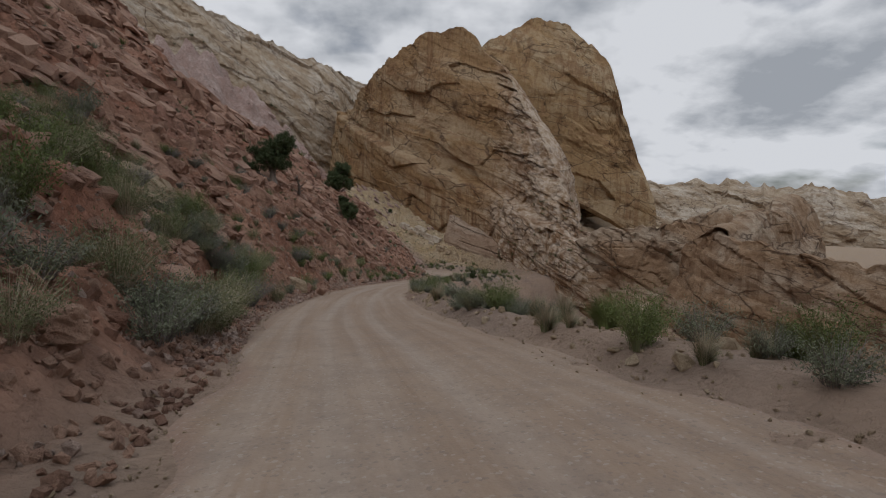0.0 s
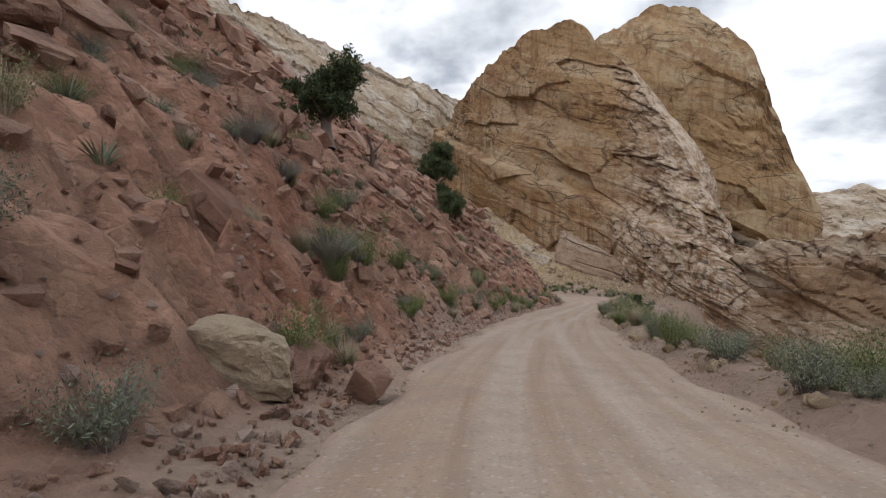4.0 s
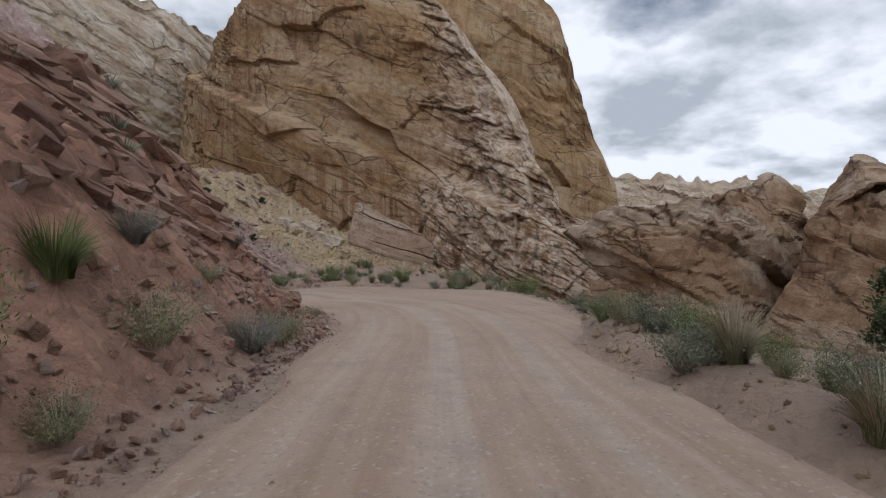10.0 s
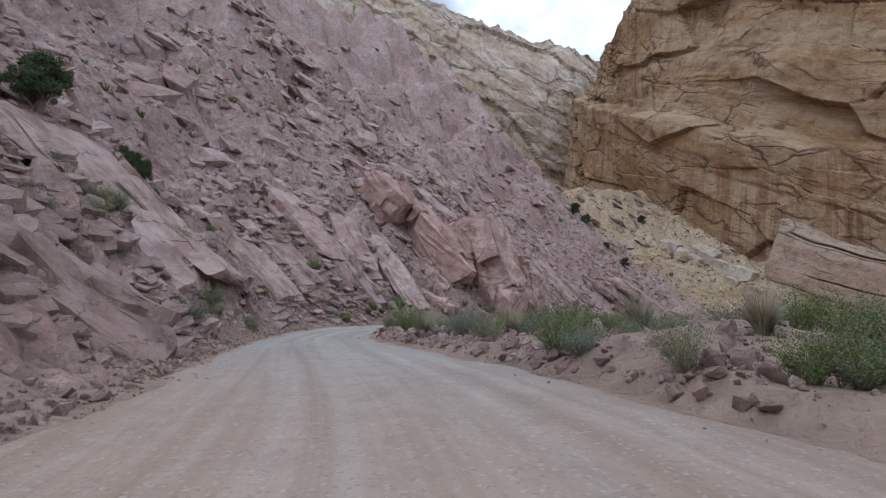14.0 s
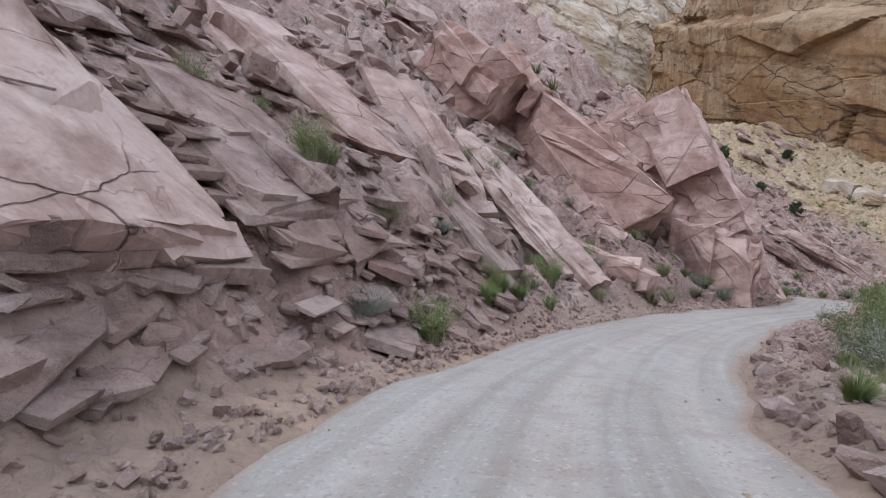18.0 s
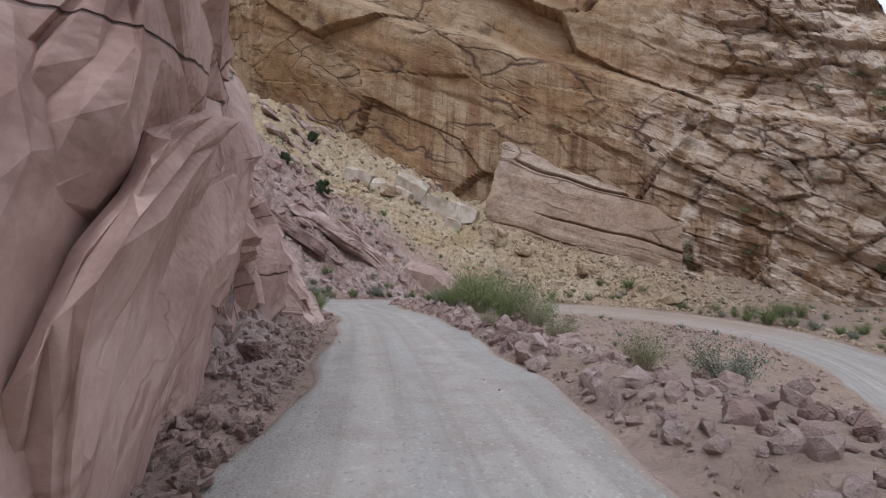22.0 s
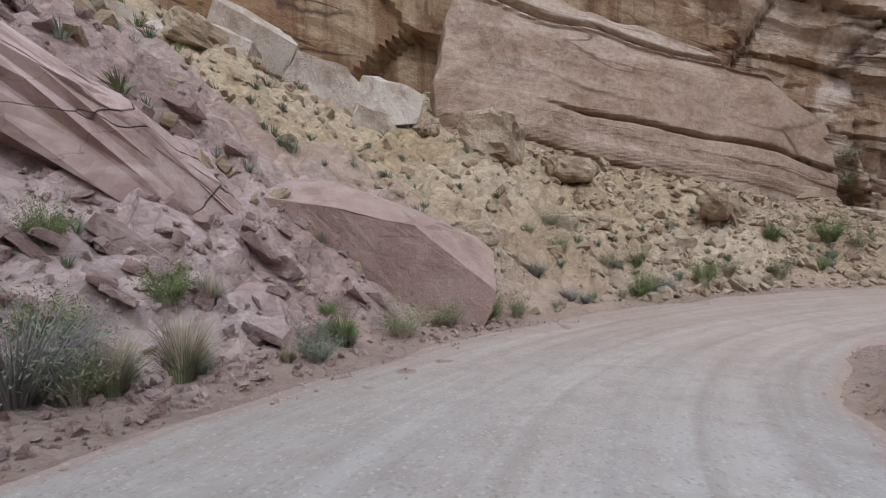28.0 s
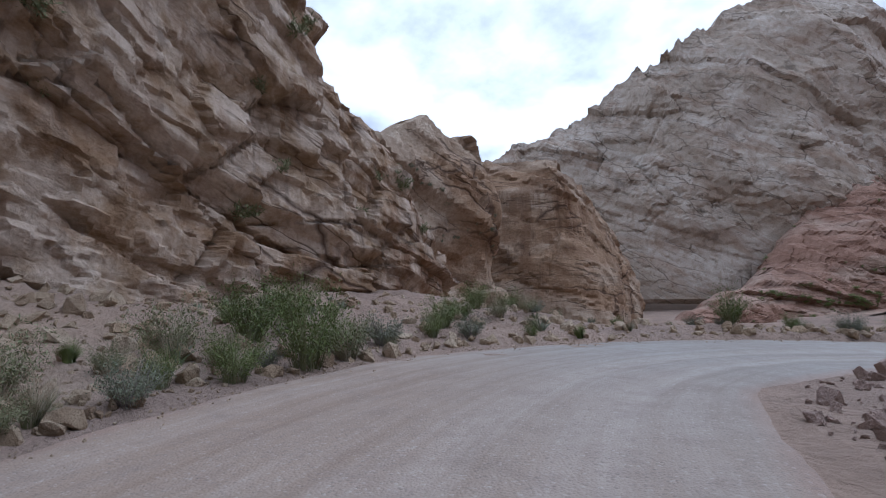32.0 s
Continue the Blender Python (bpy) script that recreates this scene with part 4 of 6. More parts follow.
def crag_mesh(name, seed, size, flakes=12, cuts=9, fine=0.55, wear=0.07):
    """A great block with flat broken faces: one cut block, thinner flakes clinging to its sides, edges worn a little."""
    r = np.random.RandomState(seed)
    points, faces, start = [], [], 0
    for k in range(flakes + 1):
        scale, m = list(size), Matrix.Identity(4)
        if k:
            side = r.randint(3)
            scale = [size[i] * r.uniform(0.25, 0.6) for i in range(3)]
            scale[side] = min(size[side] * 0.5, r.uniform(0.3, 0.5 + 0.07 * max(size)))
            at = [0.5 * (size[i] - 0.7 * scale[i]) * r.uniform(-0.9, 0.9) for i in range(3)]
            at[side] = (0.5 * size[side] - 0.15 * scale[side]) * r.choice([-1, 1]) * r.uniform(0.86, 1.0)
            m = Matrix.Translation(at) @ pose(0, 0, 0, r.normal(0, 7), r.normal(0, 7), r.normal(0, 7))
        me = cut_mesh(name, seed * 40 + k, scale, 4 if k else cuts)
        me.transform(m)
        p, f = refined(*arrays(me), fine)
        bpy.data.meshes.remove(me)
        points.append(p), faces.append(f + start)
        start += len(p)
    p, f = np.vstack(points), np.vstack(faces)
    o = seed * 1.7
    q = np.stack([fbm(p[:, 0] * 0.9 + o + k * 31, p[:, 1] * 0.9, p[:, 2] * 0.9, 3) for k in range(3)], 1)
    n = p / np.linalg.norm(p, axis=1)[:, None]
    _, gap, mark = cells(p[:, 0] * 0.8 + o, p[:, 1] * 0.8, p[:, 2] * 0.8)
    _, gap, slab_mark = cells(p[:, 0] * 0.42 + o, p[:, 1] * 0.36, p[:, 2] * 0.3 + o)
    _, gap, chip = cells(p[:, 0] * 1.7 + o, p[:, 1] * 1.7, p[:, 2] * 1.3)
    p = p + wear * q + n * (2.2 * wear * (mark - 0.5) + 0.7 * wear * (chip - 0.5) + (0.06 * min(size) if min(size) > 2.5 else 0.0) * (slab_mark - 0.5))[:, None]
    me = bpy.data.meshes.new(name)
    me.from_pydata(p.tolist(), [], f.tolist())
    return me


def block_mesh(name, seed, size, cuts=9, rough=0.10, beds=0.3, taper=0.25):
    """A large weathered block or slab: rounded, layered and chipped."""
    bm = bmesh.new()
    bmesh.ops.create_cube(bm, size=2.0)
    bmesh.ops.subdivide_edges(bm, edges=bm.edges, cuts=cuts, use_grid_fill=True)
    p = np.array([v.co[:] for v in bm.verts])
    r = np.random.RandomState(seed)
    skew = r.uniform(-taper, taper, 4)
    radius = np.linalg.norm(p, axis=1)
    p = p * (1 - 0.16 * smooth(1.15, 1.75, radius))[:, None]
    q = p.copy()
    p[:, 0] = q[:, 0] * (1 + skew[0] * q[:, 2] + 0.6 * skew[1] * q[:, 1])
    p[:, 1] = q[:, 1] * (1 + skew[2] * q[:, 0] + 0.5 * skew[3] * q[:, 2])
    p *= 0.5 * np.array(size)
    n = q / np.linalg.norm(q, axis=1)[:, None]
    o = seed * 3.7
    cell = 0.42 * min(size[0], size[1])
    _, gap, mark = cells(p[:, 0] / cell + o, p[:, 1] / cell, p[:, 2] / cell + o)
    _, gap2, mark2 = cells(p[:, 0] / cell * 2.7, p[:, 1] / cell * 2.7 + o, p[:, 2] / cell * 2.7)
    scale = rough * min(size)
    push = 2.4 * scale * (mark - 0.5) + 0.9 * scale * (mark2 - 0.5) + 1.5 * scale * fbm(p[:, 0] / cell * 0.6, p[:, 1] / cell * 0.6 + o, p[:, 2] / cell * 0.6, 3)
    push = push - 1.2 * scale * (1 - smooth(0, 0.12, gap))
    side = 1 - np.abs(n[:, 2]) ** 2
    push = push + side * beds * 1.6 * scale * (terrace(p[:, 2] + o, 0.24 * size[2], 0.7) - 0.5) * 2
    p += n * push[:, None]
    for v, c in zip(bm.verts, p):
        v.co = c
    me = bpy.data.meshes.new(name)
    bm.to_mesh(me)
    bm.free()
    return me


def arrays(me):
    co = np.empty(len(me.vertices) * 3, np.float32)
    me.vertices.foreach_get("co", co)
    return co.reshape(-1, 3), np.array([p.vertices[:] for p in me.polygons], np.int32)


def joined(name, shapes, which, places, turns, sizes):
    """Many small pieces in one mesh: shapes are (points, triangles); turns are 3 x 3 matrices."""
    points, faces, start = [], [], 0
    for k, (co, tri) in enumerate(shapes):
        mine = np.nonzero(which == k)[0]
        if not len(mine):
            continue
        p = np.einsum("nij,vj->nvi", turns[mine], co) * sizes[mine][:, None, None] + places[mine][:, None, :]
        f = tri[None] + (start + np.arange(len(mine)) * len(co))[:, None, None]
        points.append(p.reshape(-1, 3)), faces.append(f.reshape(-1, tri.shape[1]))
        start += len(mine) * len(co)
    p, f = np.vstack(points), np.vstack(faces)
    me = bpy.data.meshes.new(name)
    me.vertices.add(len(p))
    me.vertices.foreach_set("co", p.astype(np.float32).ravel())
    me.loops.add(f.size)
    me.loops.foreach_set("vertex_index", f.ravel().astype(np.int32))
    me.polygons.add(len(f))
    me.polygons.foreach_set("loop_start", (np.arange(len(f)) * f.shape[1]).astype(np.int32))
    me.polygons.foreach_set("use_smooth", np.zeros(len(f), bool))
    me.update(calc_edges=True)
    return me


def turns_about(normal, angle):
    """Rotations that take z to the normal, turned by the angle about it."""
    n = normal / np.linalg.norm(normal, axis=1)[:, None]
    ref = np.stack([np.cos(angle), np.sin(angle), 0 * angle], 1)
    x = ref - n * (ref * n).sum(1)[:, None]
    x /= np.linalg.norm(x, axis=1)[:, None]
    return np.stack([x, np.cross(n, x), n], 2)


def random_turns(count):
    q = RNG.normal(size=(count, 4))
    q /= np.linalg.norm(q, axis=1)[:, None]
    w, x, y, z = q.T
    return np.stack([np.stack([1 - 2 * (y * y + z * z), 2 * (x * y - z * w), 2 * (x * z + y * w)], 1),
                     np.stack([2 * (x * y + z * w), 1 - 2 * (x * x + z * z), 2 * (y * z - x * w)], 1),
                     np.stack([2 * (x * z - y * w), 2 * (y * z + x * w), 1 - 2 * (x * x + y * y)], 1)], 1)


def beside(count, y0, y1, off, upper=True, side=1):
    """Random places off metres beyond the road's edge, along the stretch from y0 to y1 of a leg; side 1 is its left."""
    line = LINE[:TURN] if upper else LINE[TURN:]
    tan = TANGENT[:TURN] if upper else TANGENT[TURN:]
    ok = np.nonzero((line[:, 1] >= min(y0, y1)) & (line[:, 1] <= max(y0, y1)))[0]
    i = RNG.choice(ok, count)
    wl, wr = half_width(line[i, 1]) if upper else lower_width(line[i, 1])
    d = off + (wl if side > 0 else wr)
    along = RNG.uniform(-0.6, 0.6, count)
    return (line[i, 0] - side * tan[i, 1] * d + tan[i, 0] * along, line[i, 1] + side * tan[i, 0] * d + tan[i, 1] * along)


def on_red(x, y):
    """True on the red slope, short of the yellow talus."""
    return (y - 227) + 0.64 * (x + 16) < 1.5


def clear_of_road(x, y, room):
    i, s, a = nearest(x, y, LINE, TANGENT)
    wl, wr = half_width(LINE[i, 1])
    wl2, wr2 = lower_width(LINE[i, 1])
    wl, wr = np.where(i > TURN, wl2, wl), np.where(i > TURN, wr2, wr)
    return np.where(s > 0, s - wl, -s - wr) > room


STONES = [arrays(hull_mesh("stone", 100 + k, s, 14)) for k, s in enumerate([(1, 0.8, 0.6), (1, 0.7, 0.45), (1.1, 0.9, 0.8), (1, 0.6, 0.5), (0.9, 0.9, 0.5), (1.2, 0.7, 0.4)])]
BLOCKS = [arrays(cut_mesh("block", 260 + k, s, 3)) for k, s in enumerate([(1, 0.7, 0.45), (1, 0.8, 0.35), (0.9, 0.6, 0.5), (1.1, 0.6, 0.3), (0.8, 0.7, 0.6), (1.3, 0.7, 0.28)])]
PLATES = [arrays(hull_mesh("plate", 200 + k, s, 18, 0.75)) for k, s in enumerate([(1, 0.62, 0.20), (1, 0.8, 0.16), (1, 0.5, 0.26), (1, 0.7, 0.3), (1.2, 0.55, 0.22)])]


def strew(name, shapes, x, y, sizes, mat, label, sink=0.2, plates=False, dip=38, spin=0.9):
    count = len(x)
    if plates:
        tilt = np.radians(dip + RNG.normal(0, 7, count))
        lean = RNG.normal(0, 0.10, count)
        turns = turns_about(np.stack([np.sin(tilt), lean, np.cos(tilt)], 1), RNG.normal(0, spin, count) + (spin < 0.5) * np.pi / 2 * RNG.randint(0, 2, count))
    else:
        turns = random_turns(count)
    places = np.stack([x, y, on_ground(x, y) + sizes * (0.3 - sink)], 1)
    me = joined(name, shapes, RNG.randint(0, len(shapes), count), places, turns, sizes)
    me.materials.append(mat)
    return tagged(new(name, me), label, "rubble", kind="stuff")


def powers(count, small, large, bend=2.2):
    return small * (large / small) ** (RNG.rand(count) ** bend)


# long plates of red stone lying on the slope, broken along their joints
px, py = beside(3400, -8, 224, 1.5 + 42 * RNG.rand(3400) ** 1.5)
keep = (vnoise(px * 0.09, py * 0.09, px * 0 + 70) > -0.35) & on_red(px, py) & clear_of_road(px, py, 1.3)
px, py = px[keep], py[keep]
depth = np.hypot(px - LINE[nearest(px, py, LINE[:TURN], TANGENT[:TURN])[0], 0], py - LINE[nearest(px, py, LINE[:TURN], TANGENT[:TURN])[0], 1])
plate_size = np.clip(powers(len(px), 0.7, 4.6, 1.9), 0.35, 0.24 * np.maximum(depth - 2.5, 0))
close_by = (depth < 13) & (plate_size > 0.9) & (np.cumsum((depth < 13) & (plate_size > 0.9)) <= 280)
strew("red_ledges", PLATES, px[~close_by], py[~close_by], plate_size[~close_by], M_RED, "thin tilted ledges of red sandstone on the slope", 0.25, True)
PLATE_MESHES = [hull_mesh("ledge", 220 + k, s, 26, 0.6) for k, s in enumerate([(1, 0.62, 0.22), (1, 0.8, 0.18), (1, 0.5, 0.28), (1, 0.7, 0.32)])]
for me in PLATE_MESHES:
    me.materials.append(M_RED_BLOCK)
for x, y, size in zip(px[close_by], py[close_by], plate_size[close_by]):
    ob = new("ledge", PLATE_MESHES[RNG.randint(4)])
    ob.parent = ground
    ob.matrix_basis = Matrix.Translation((x, y, float(on_ground(x, y)) + 0.04 * size)) @ pose(0, 0, 0, RNG.normal(0, 6), 38 + RNG.normal(0, 7), RNG.normal(0, 8)) @ pose(0, 0, 0, 0, 0, RNG.normal(0, 50)) @ Matrix.Scale(size, 4)
px, py = beside(3200, -8, 224, 26 + 75 * RNG.rand(3200))
keep = clear_of_road(px, py, 20)
strew("upper_ledges", PLATES, px[keep], py[keep], powers(int(keep.sum()), 1.0, 7.0, 1.8), M_RED, "red sandstone ledges high on the slope", 0.24, True)
# jointed bedrock: squarish blocks still in their beds, with gaps along the joints
px, py = beside(11000, -8, 224, 2.2 + 30 * RNG.rand(11000) ** 1.4)
keep = (vnoise(px * 0.11, py * 0.11, px * 0 + 75) > -0.05) & on_red(px, py) & clear_of_road(px, py, 1.8)
px, py = px[keep], py[keep]
depth = np.abs(nearest(px, py, LINE[:TURN], TANGENT[:TURN])[1])
size = np.clip(powers(len(px), 0.35, 2.2, 2.0), 0.25, 0.20 * np.maximum(depth - 3.0, 0.4)) * np.where(py > 196, 0.6, 1.0)
strew("bedrock_blocks", BLOCKS, px, py, size, M_RED, "jointed blocks of red bedrock in the slope", 0.30, True, 36, 0.30)
px, py = beside(11000, -8, 224, 9 + 62 * RNG.rand(11000))
keep = clear_of_road(px, py, 8) & on_red(px, py)
strew("slope_stones", [arrays(cut_mesh("stone", 240 + k, s, 2)) for k, s in enumerate([(1, 0.8, 0.5), (1, 0.6, 0.4), (1, 0.9, 0.7)])], px[keep], py[keep], powers(int(keep.sum()), 0.25, 1.5, 2.0), M_RED, "pale stones strewn over the high red slope", 0.2)
# rubble between them
px, py = beside(36000, -8, 224, 0.1 + 30 * RNG.rand(36000) ** 1.7)
keep = clear_of_road(px, py, 0.1) & on_red(px, py) & (vnoise(px * 0.22, py * 0.22, px * 0 + 81) > RNG.uniform(-1.1, 0.35, 36000))
px, py = px[keep], py[keep]
gap = np.abs(nearest(px, py, LINE[:TURN], TANGENT[:TURN])[1]) - half_width(py)[0]
strew("red_rubble", STONES + BLOCKS, px, py, np.minimum(powers(len(px), 0.08, 0.9, 2.4), 0.14 + 0.07 * np.maximum(gap, 0)), M_RED, "angular red rubble fallen beside the road", 0.15)
PEBBLES = [arrays(hull_mesh("pebble", 150 + k, s, 8)) for k, s in enumerate([(1, 0.8, 0.6), (1, 0.7, 0.45), (1.1, 0.9, 0.7)])]
px, py = beside(60000, -6, 222, 0.05 + 11 * RNG.rand(60000) ** 1.5)
keep = clear_of_road(px, py, 0.02) & on_red(px, py) & (vnoise(px * 0.35, py * 0.35, px * 0 + 83) > RNG.uniform(-0.9, 0.6, 60000))
strew("red_chips", PEBBLES, px[keep], py[keep], powers(int(keep.sum()), 0.05, 0.30, 1.9), M_DUST, "small red stone chips covering the bank", 0.1)
# the bank inside the bend
px, py = beside(9000, 118, 218, 0.1 + 7 * RNG.rand(9000) ** 1.6, True, -1)
keep = clear_of_road(px, py, 0.1)
strew("bank_rubble", STONES, px[keep], py[keep], powers(int(keep.sum()), 0.06, 0.5, 2.2), M_RED, "broken red stones heaped on the bank", 0.15)
px, py = beside(2600, -8, 118, 0.1 + 6 * RNG.rand(2600) ** 1.4, True, -1)
keep = clear_of_road(px, py, 0.1)
strew("berm_rubble", STONES, px[keep], py[keep], powers(int(keep.sum()), 0.06, 0.4, 2.4), M_TAN, "small stones along the outer berm", 0.2)
# yellow talus beyond the hairpin
px, py = RNG.uniform(-62, 34, 26000), RNG.uniform(214, 276, 26000)
keep = clear_of_road(px, py, 0.4) & ((py - 227) + 0.64 * (px + 16) > -4) & (py > 219 - 0.9 * np.maximum(px - 4, 0))
px, py = px[keep], py[keep]
some = vnoise(px * 0.2, py * 0.2, px * 0 + 86) > RNG.uniform(-0.8, 0.9, len(px))
px, py = px[some], py[some]
strew("yellow_talus", STONES + BLOCKS, px, py, powers(len(px), 0.08, 0.9, 2.4), M_TAN, "yellow sandstone talus below the cliff", 0.2)
px, py = beside(4000, 180, 221, 0.3 + 14 * RNG.rand(4000) ** 1.5, False, 1)
keep = clear_of_road(px, py, 0.2)
strew("foot_rubble", STONES, px[keep], py[keep], powers(int(keep.sum()), 0.08, 0.8, 2.2), M_TAN, "loose tan stones at the foot of the cliff", 0.2)
# debris below the pale wall
px, py = RNG.uniform(-2, 30, 5500), RNG.uniform(219, 238, 5500)
keep = clear_of_road(px, py, 0.3) & (py > 220 - 0.9 * np.maximum(px - 8, 0)) & (vnoise(px * 0.25, py * 0.25, px * 0 + 97) > RNG.uniform(-1.0, 0.4, 5500))
strew("wall_debris", STONES + BLOCKS, px[keep], py[keep], powers(int(keep.sum()), 0.08, 0.9, 2.3), M_TAN, "tan blocks and stones fallen from the pale wall", 0.15)
# the mound inside the hairpin
px, py = RNG.uniform(-16, 17, 9000), RNG.uniform(186, 214, 9000)
keep = clear_of_road(px, py, 0.15) & (vnoise(px * 0.3, py * 0.3, px * 0 + 95) > RNG.uniform(-0.9, 0.6, 9000))
strew("hairpin_rubble", STONES + BLOCKS, px[keep], py[keep], powers(int(keep.sum()), 0.06, 0.55, 2.2), M_DUST, "loose pinkish stones on the mound inside the hairpin", 0.15)
# loose gravel thrown to the road's edges
px, py = beside(9000, -8, 221, RNG.normal(-0.25, 0.45, 9000))
qx, qy = beside(6000, -8, 221, RNG.normal(-0.3, 0.45, 6000), True, -1)
rx, ry = beside(2500, 185, 221, RNG.normal(-0.2, 0.5, 2500), False, 1)
px, py = np.concatenate([px, qx, rx]), np.concatenate([py, qy, ry])
strew("loose_gravel", STONES, px, py, powers(len(px), 0.02, 0.08, 2.0), M_TAN, "loose gravel along the edges of the road", -0.05)

# boulders that can be told apart
BOULDERS = [block_mesh("boulder", 300 + k, s, 6, 0.07, 0.15) for k, s in enumerate([(1, 0.8, 0.6), (1, 0.7, 0.55), (1, 0.9, 0.75), (1, 0.6, 0.45), (1.1, 0.8, 0.4)])]


def worn_mesh(name, seed, size, cuts, fine=0.09, wear=0.02):
    """A cut block with chipped faces and rounded edges."""
    me = cut_mesh(name, seed, size, cuts)
    p, f = refined(*arrays(me), fine)
    bpy.data.meshes.remove(me)
    o = seed * 0.7
    n = p / np.maximum(np.linalg.norm(p, axis=1), 1e-3)[:, None]
    _, gap, mark = cells(p[:, 0] * 3 + o, p[:, 1] * 3, p[:, 2] * 3)
    p = p + n * (wear * (1.6 * (mark - 0.5) + 1.3 * fbm(p[:, 0] * 3 + o, p[:, 1] * 3, p[:, 2] * 3, 3)))[:, None]
    me = bpy.data.meshes.new(name)
    me.from_pydata(p.tolist(), [], f.tolist())
    return me


ANGULAR = [worn_mesh("boulder", 330 + k, s, 6) for k, s in enumerate([(1, 0.8, 0.7), (1, 0.7, 0.6), (1.1, 0.9, 0.8), (1, 0.65, 0.5)])]


def boulder(x, y, size, mesh, mat, label, group="", turn=None, tilt=(0, 0), lift=0.12):
    me = mesh if mesh.materials and mesh.materials[0] is mat else (mesh.copy() if mesh.materials else mesh)
    if not me.materials:
        me.materials.append(mat)
    elif me.materials[0] is not mat:
        me.materials[0] = mat
    ob = new("boulder", me)
    ob.matrix_world = pose(x, y, float(on_ground(x, y)) + lift * size, tilt[0], tilt[1], RNG.uniform(0, 360) if turn is None else turn) @ Matrix.Scale(size, 4)
    return tagged(ob, label, "boulder", group)


SHAPES_RED = [m.copy() for m in BOULDERS + ANGULAR]
SHAPES_TAN = [m.copy() for m in BOULDERS + ANGULAR]
bx, by = beside(140, 0, 218, 0.7 + 9 * RNG.rand(140) ** 1.2)
for x, y in zip(bx, by):
    boulder(x, y, float(powers(1, 0.25, 1.5, 2.0)[0]), SHAPES_RED[RNG.randint(9)], M_RED_BLOCK, "angular red sandstone block fallen at the roadside", "fallen blocks beside the road", tilt=(RNG.uniform(-25, 25), RNG.uniform(-25, 25)))
bx, by = beside(26, 122, 214, 0.3 + 3.0 * RNG.rand(26), True, -1)
for x, y in zip(bx, by):
    boulder(x, y, RNG.uniform(0.2, 0.55), SHAPES_RED[5 + RNG.randint(4)], M_RED_BLOCK, "reddish block on the bank inside the bend", "blocks on the inner bank", tilt=(RNG.uniform(-25, 25), RNG.uniform(-25, 25)))
bx, by = RNG.uniform(-30, 30, 130), RNG.uniform(221, 252, 130)
for x, y in zip(bx, by):
    if clear_of_road(np.array([x]), np.array([y]), 2.6)[0] and (y - 227) + 0.64 * (x + 16) > 1 and y > 221 - 0.9 * max(x - 4, 0):
        boulder(x, y, float(powers(1, 0.5, 2.6, 1.8)[0]), SHAPES_TAN[RNG.randint(9)], M_TAN_BLOCK, "tan sandstone boulder lying on the yellow talus", "boulders on the talus", tilt=(RNG.uniform(-20, 20), RNG.uniform(-20, 20)), lift=0.02)

# single boulders with a look of their own
boulder(-9.9, 32.2, 1.5, block_mesh("boulder", 351, (1, 0.7, 0.55), 8, 0.05, 0.1), M_TAN_BLOCK, "rounded tan boulder among dry grass beside the road", turn=20, tilt=(0, 18), lift=0.08)
boulder(-8.4, 33.2, 0.8, hull_mesh("boulder", 352, (0.9, 0.8, 1.0), 14), M_RED_BLOCK, "upright red stone at the edge of the gravel", turn=40, lift=0.3)
boulder(-13.3, 226.8, 6.6, worn_mesh("boulder", 357, (1.0, 0.62, 0.52), 8, 0.035, 0.012), make_red_rock("pink boulder", (0.36, 0.255, 0.21), (0.44, 0.335, 0.285), (0.22, 0.14, 0.11), "object", 0.15, 0.012), "huge smooth pinkish boulder resting at the hairpin", turn=-24, tilt=(6, 22), lift=-0.05)
boulder(-1.2, 236.0, 3.6, SHAPES_TAN[2], M_TAN_BLOCK, "blocky tan boulder half buried in talus", turn=30, tilt=(5, 12), lift=0.2)
boulder(2.6, 234.0, 2.6, SHAPES_TAN[0], M_TAN_BLOCK, "blocky tan boulder half buried in talus", turn=70, tilt=(5, 8), lift=0.2)
boulder(10.5, 229.0, 3.2, SHAPES_TAN[3], M_TAN_BLOCK, "brownish boulder at the foot of the talus", turn=10, tilt=(0, 8), lift=0.2)
boulder(19.0, 221.6, 2.5, SHAPES_TAN[6], M_TAN_BLOCK, "tilted brown block among the shrubs", turn=200, tilt=(20, 10), lift=0.3)
boulder(-15.8, 247.0, 3.4, SHAPES_TAN[1], M_TAN_BLOCK, "squarish tan boulder high on the talus", turn=15, tilt=(5, 12), lift=0.25)

PALE = make_red_rock("pale jointed stone", (0.50, 0.43, 0.34), (0.60, 0.53, 0.44), (0.28, 0.20, 0.14), "object", 0.25, 0.008)
for k, (x, y, size) in enumerate([(-3.6, 245.4, 4.6), (-7.4, 247.2, 5.4), (-11.8, 249.6, 5.0), (-16.2, 252.4, 4.4), (-20.5, 255.6, 4.8), (-5.8, 243.4, 2.8), (-13.5, 247.4, 2.6)]):
    boulder(x, y, size, SHAPES_TAN[5 + k % 4], PALE, "pale jointed sandstone block at the foot of the wall", "pale blocks below the cliff", turn=-32 + 9 * (k % 3), tilt=(8 * (k % 3) - 6, 20), lift=0.06)

# great slabs and towers of red rock
TOWER = make_red_rock("warm red tower", (0.44, 0.285, 0.235), (0.56, 0.42, 0.365), (0.22, 0.125, 0.10), "object", 0.35, 0.012, True)
LEDGE = make_red_rock("pink ledge", (0.43, 0.31, 0.27), (0.54, 0.43, 0.385), (0.21, 0.125, 0.10), "object", 0.3, 0.012, True)


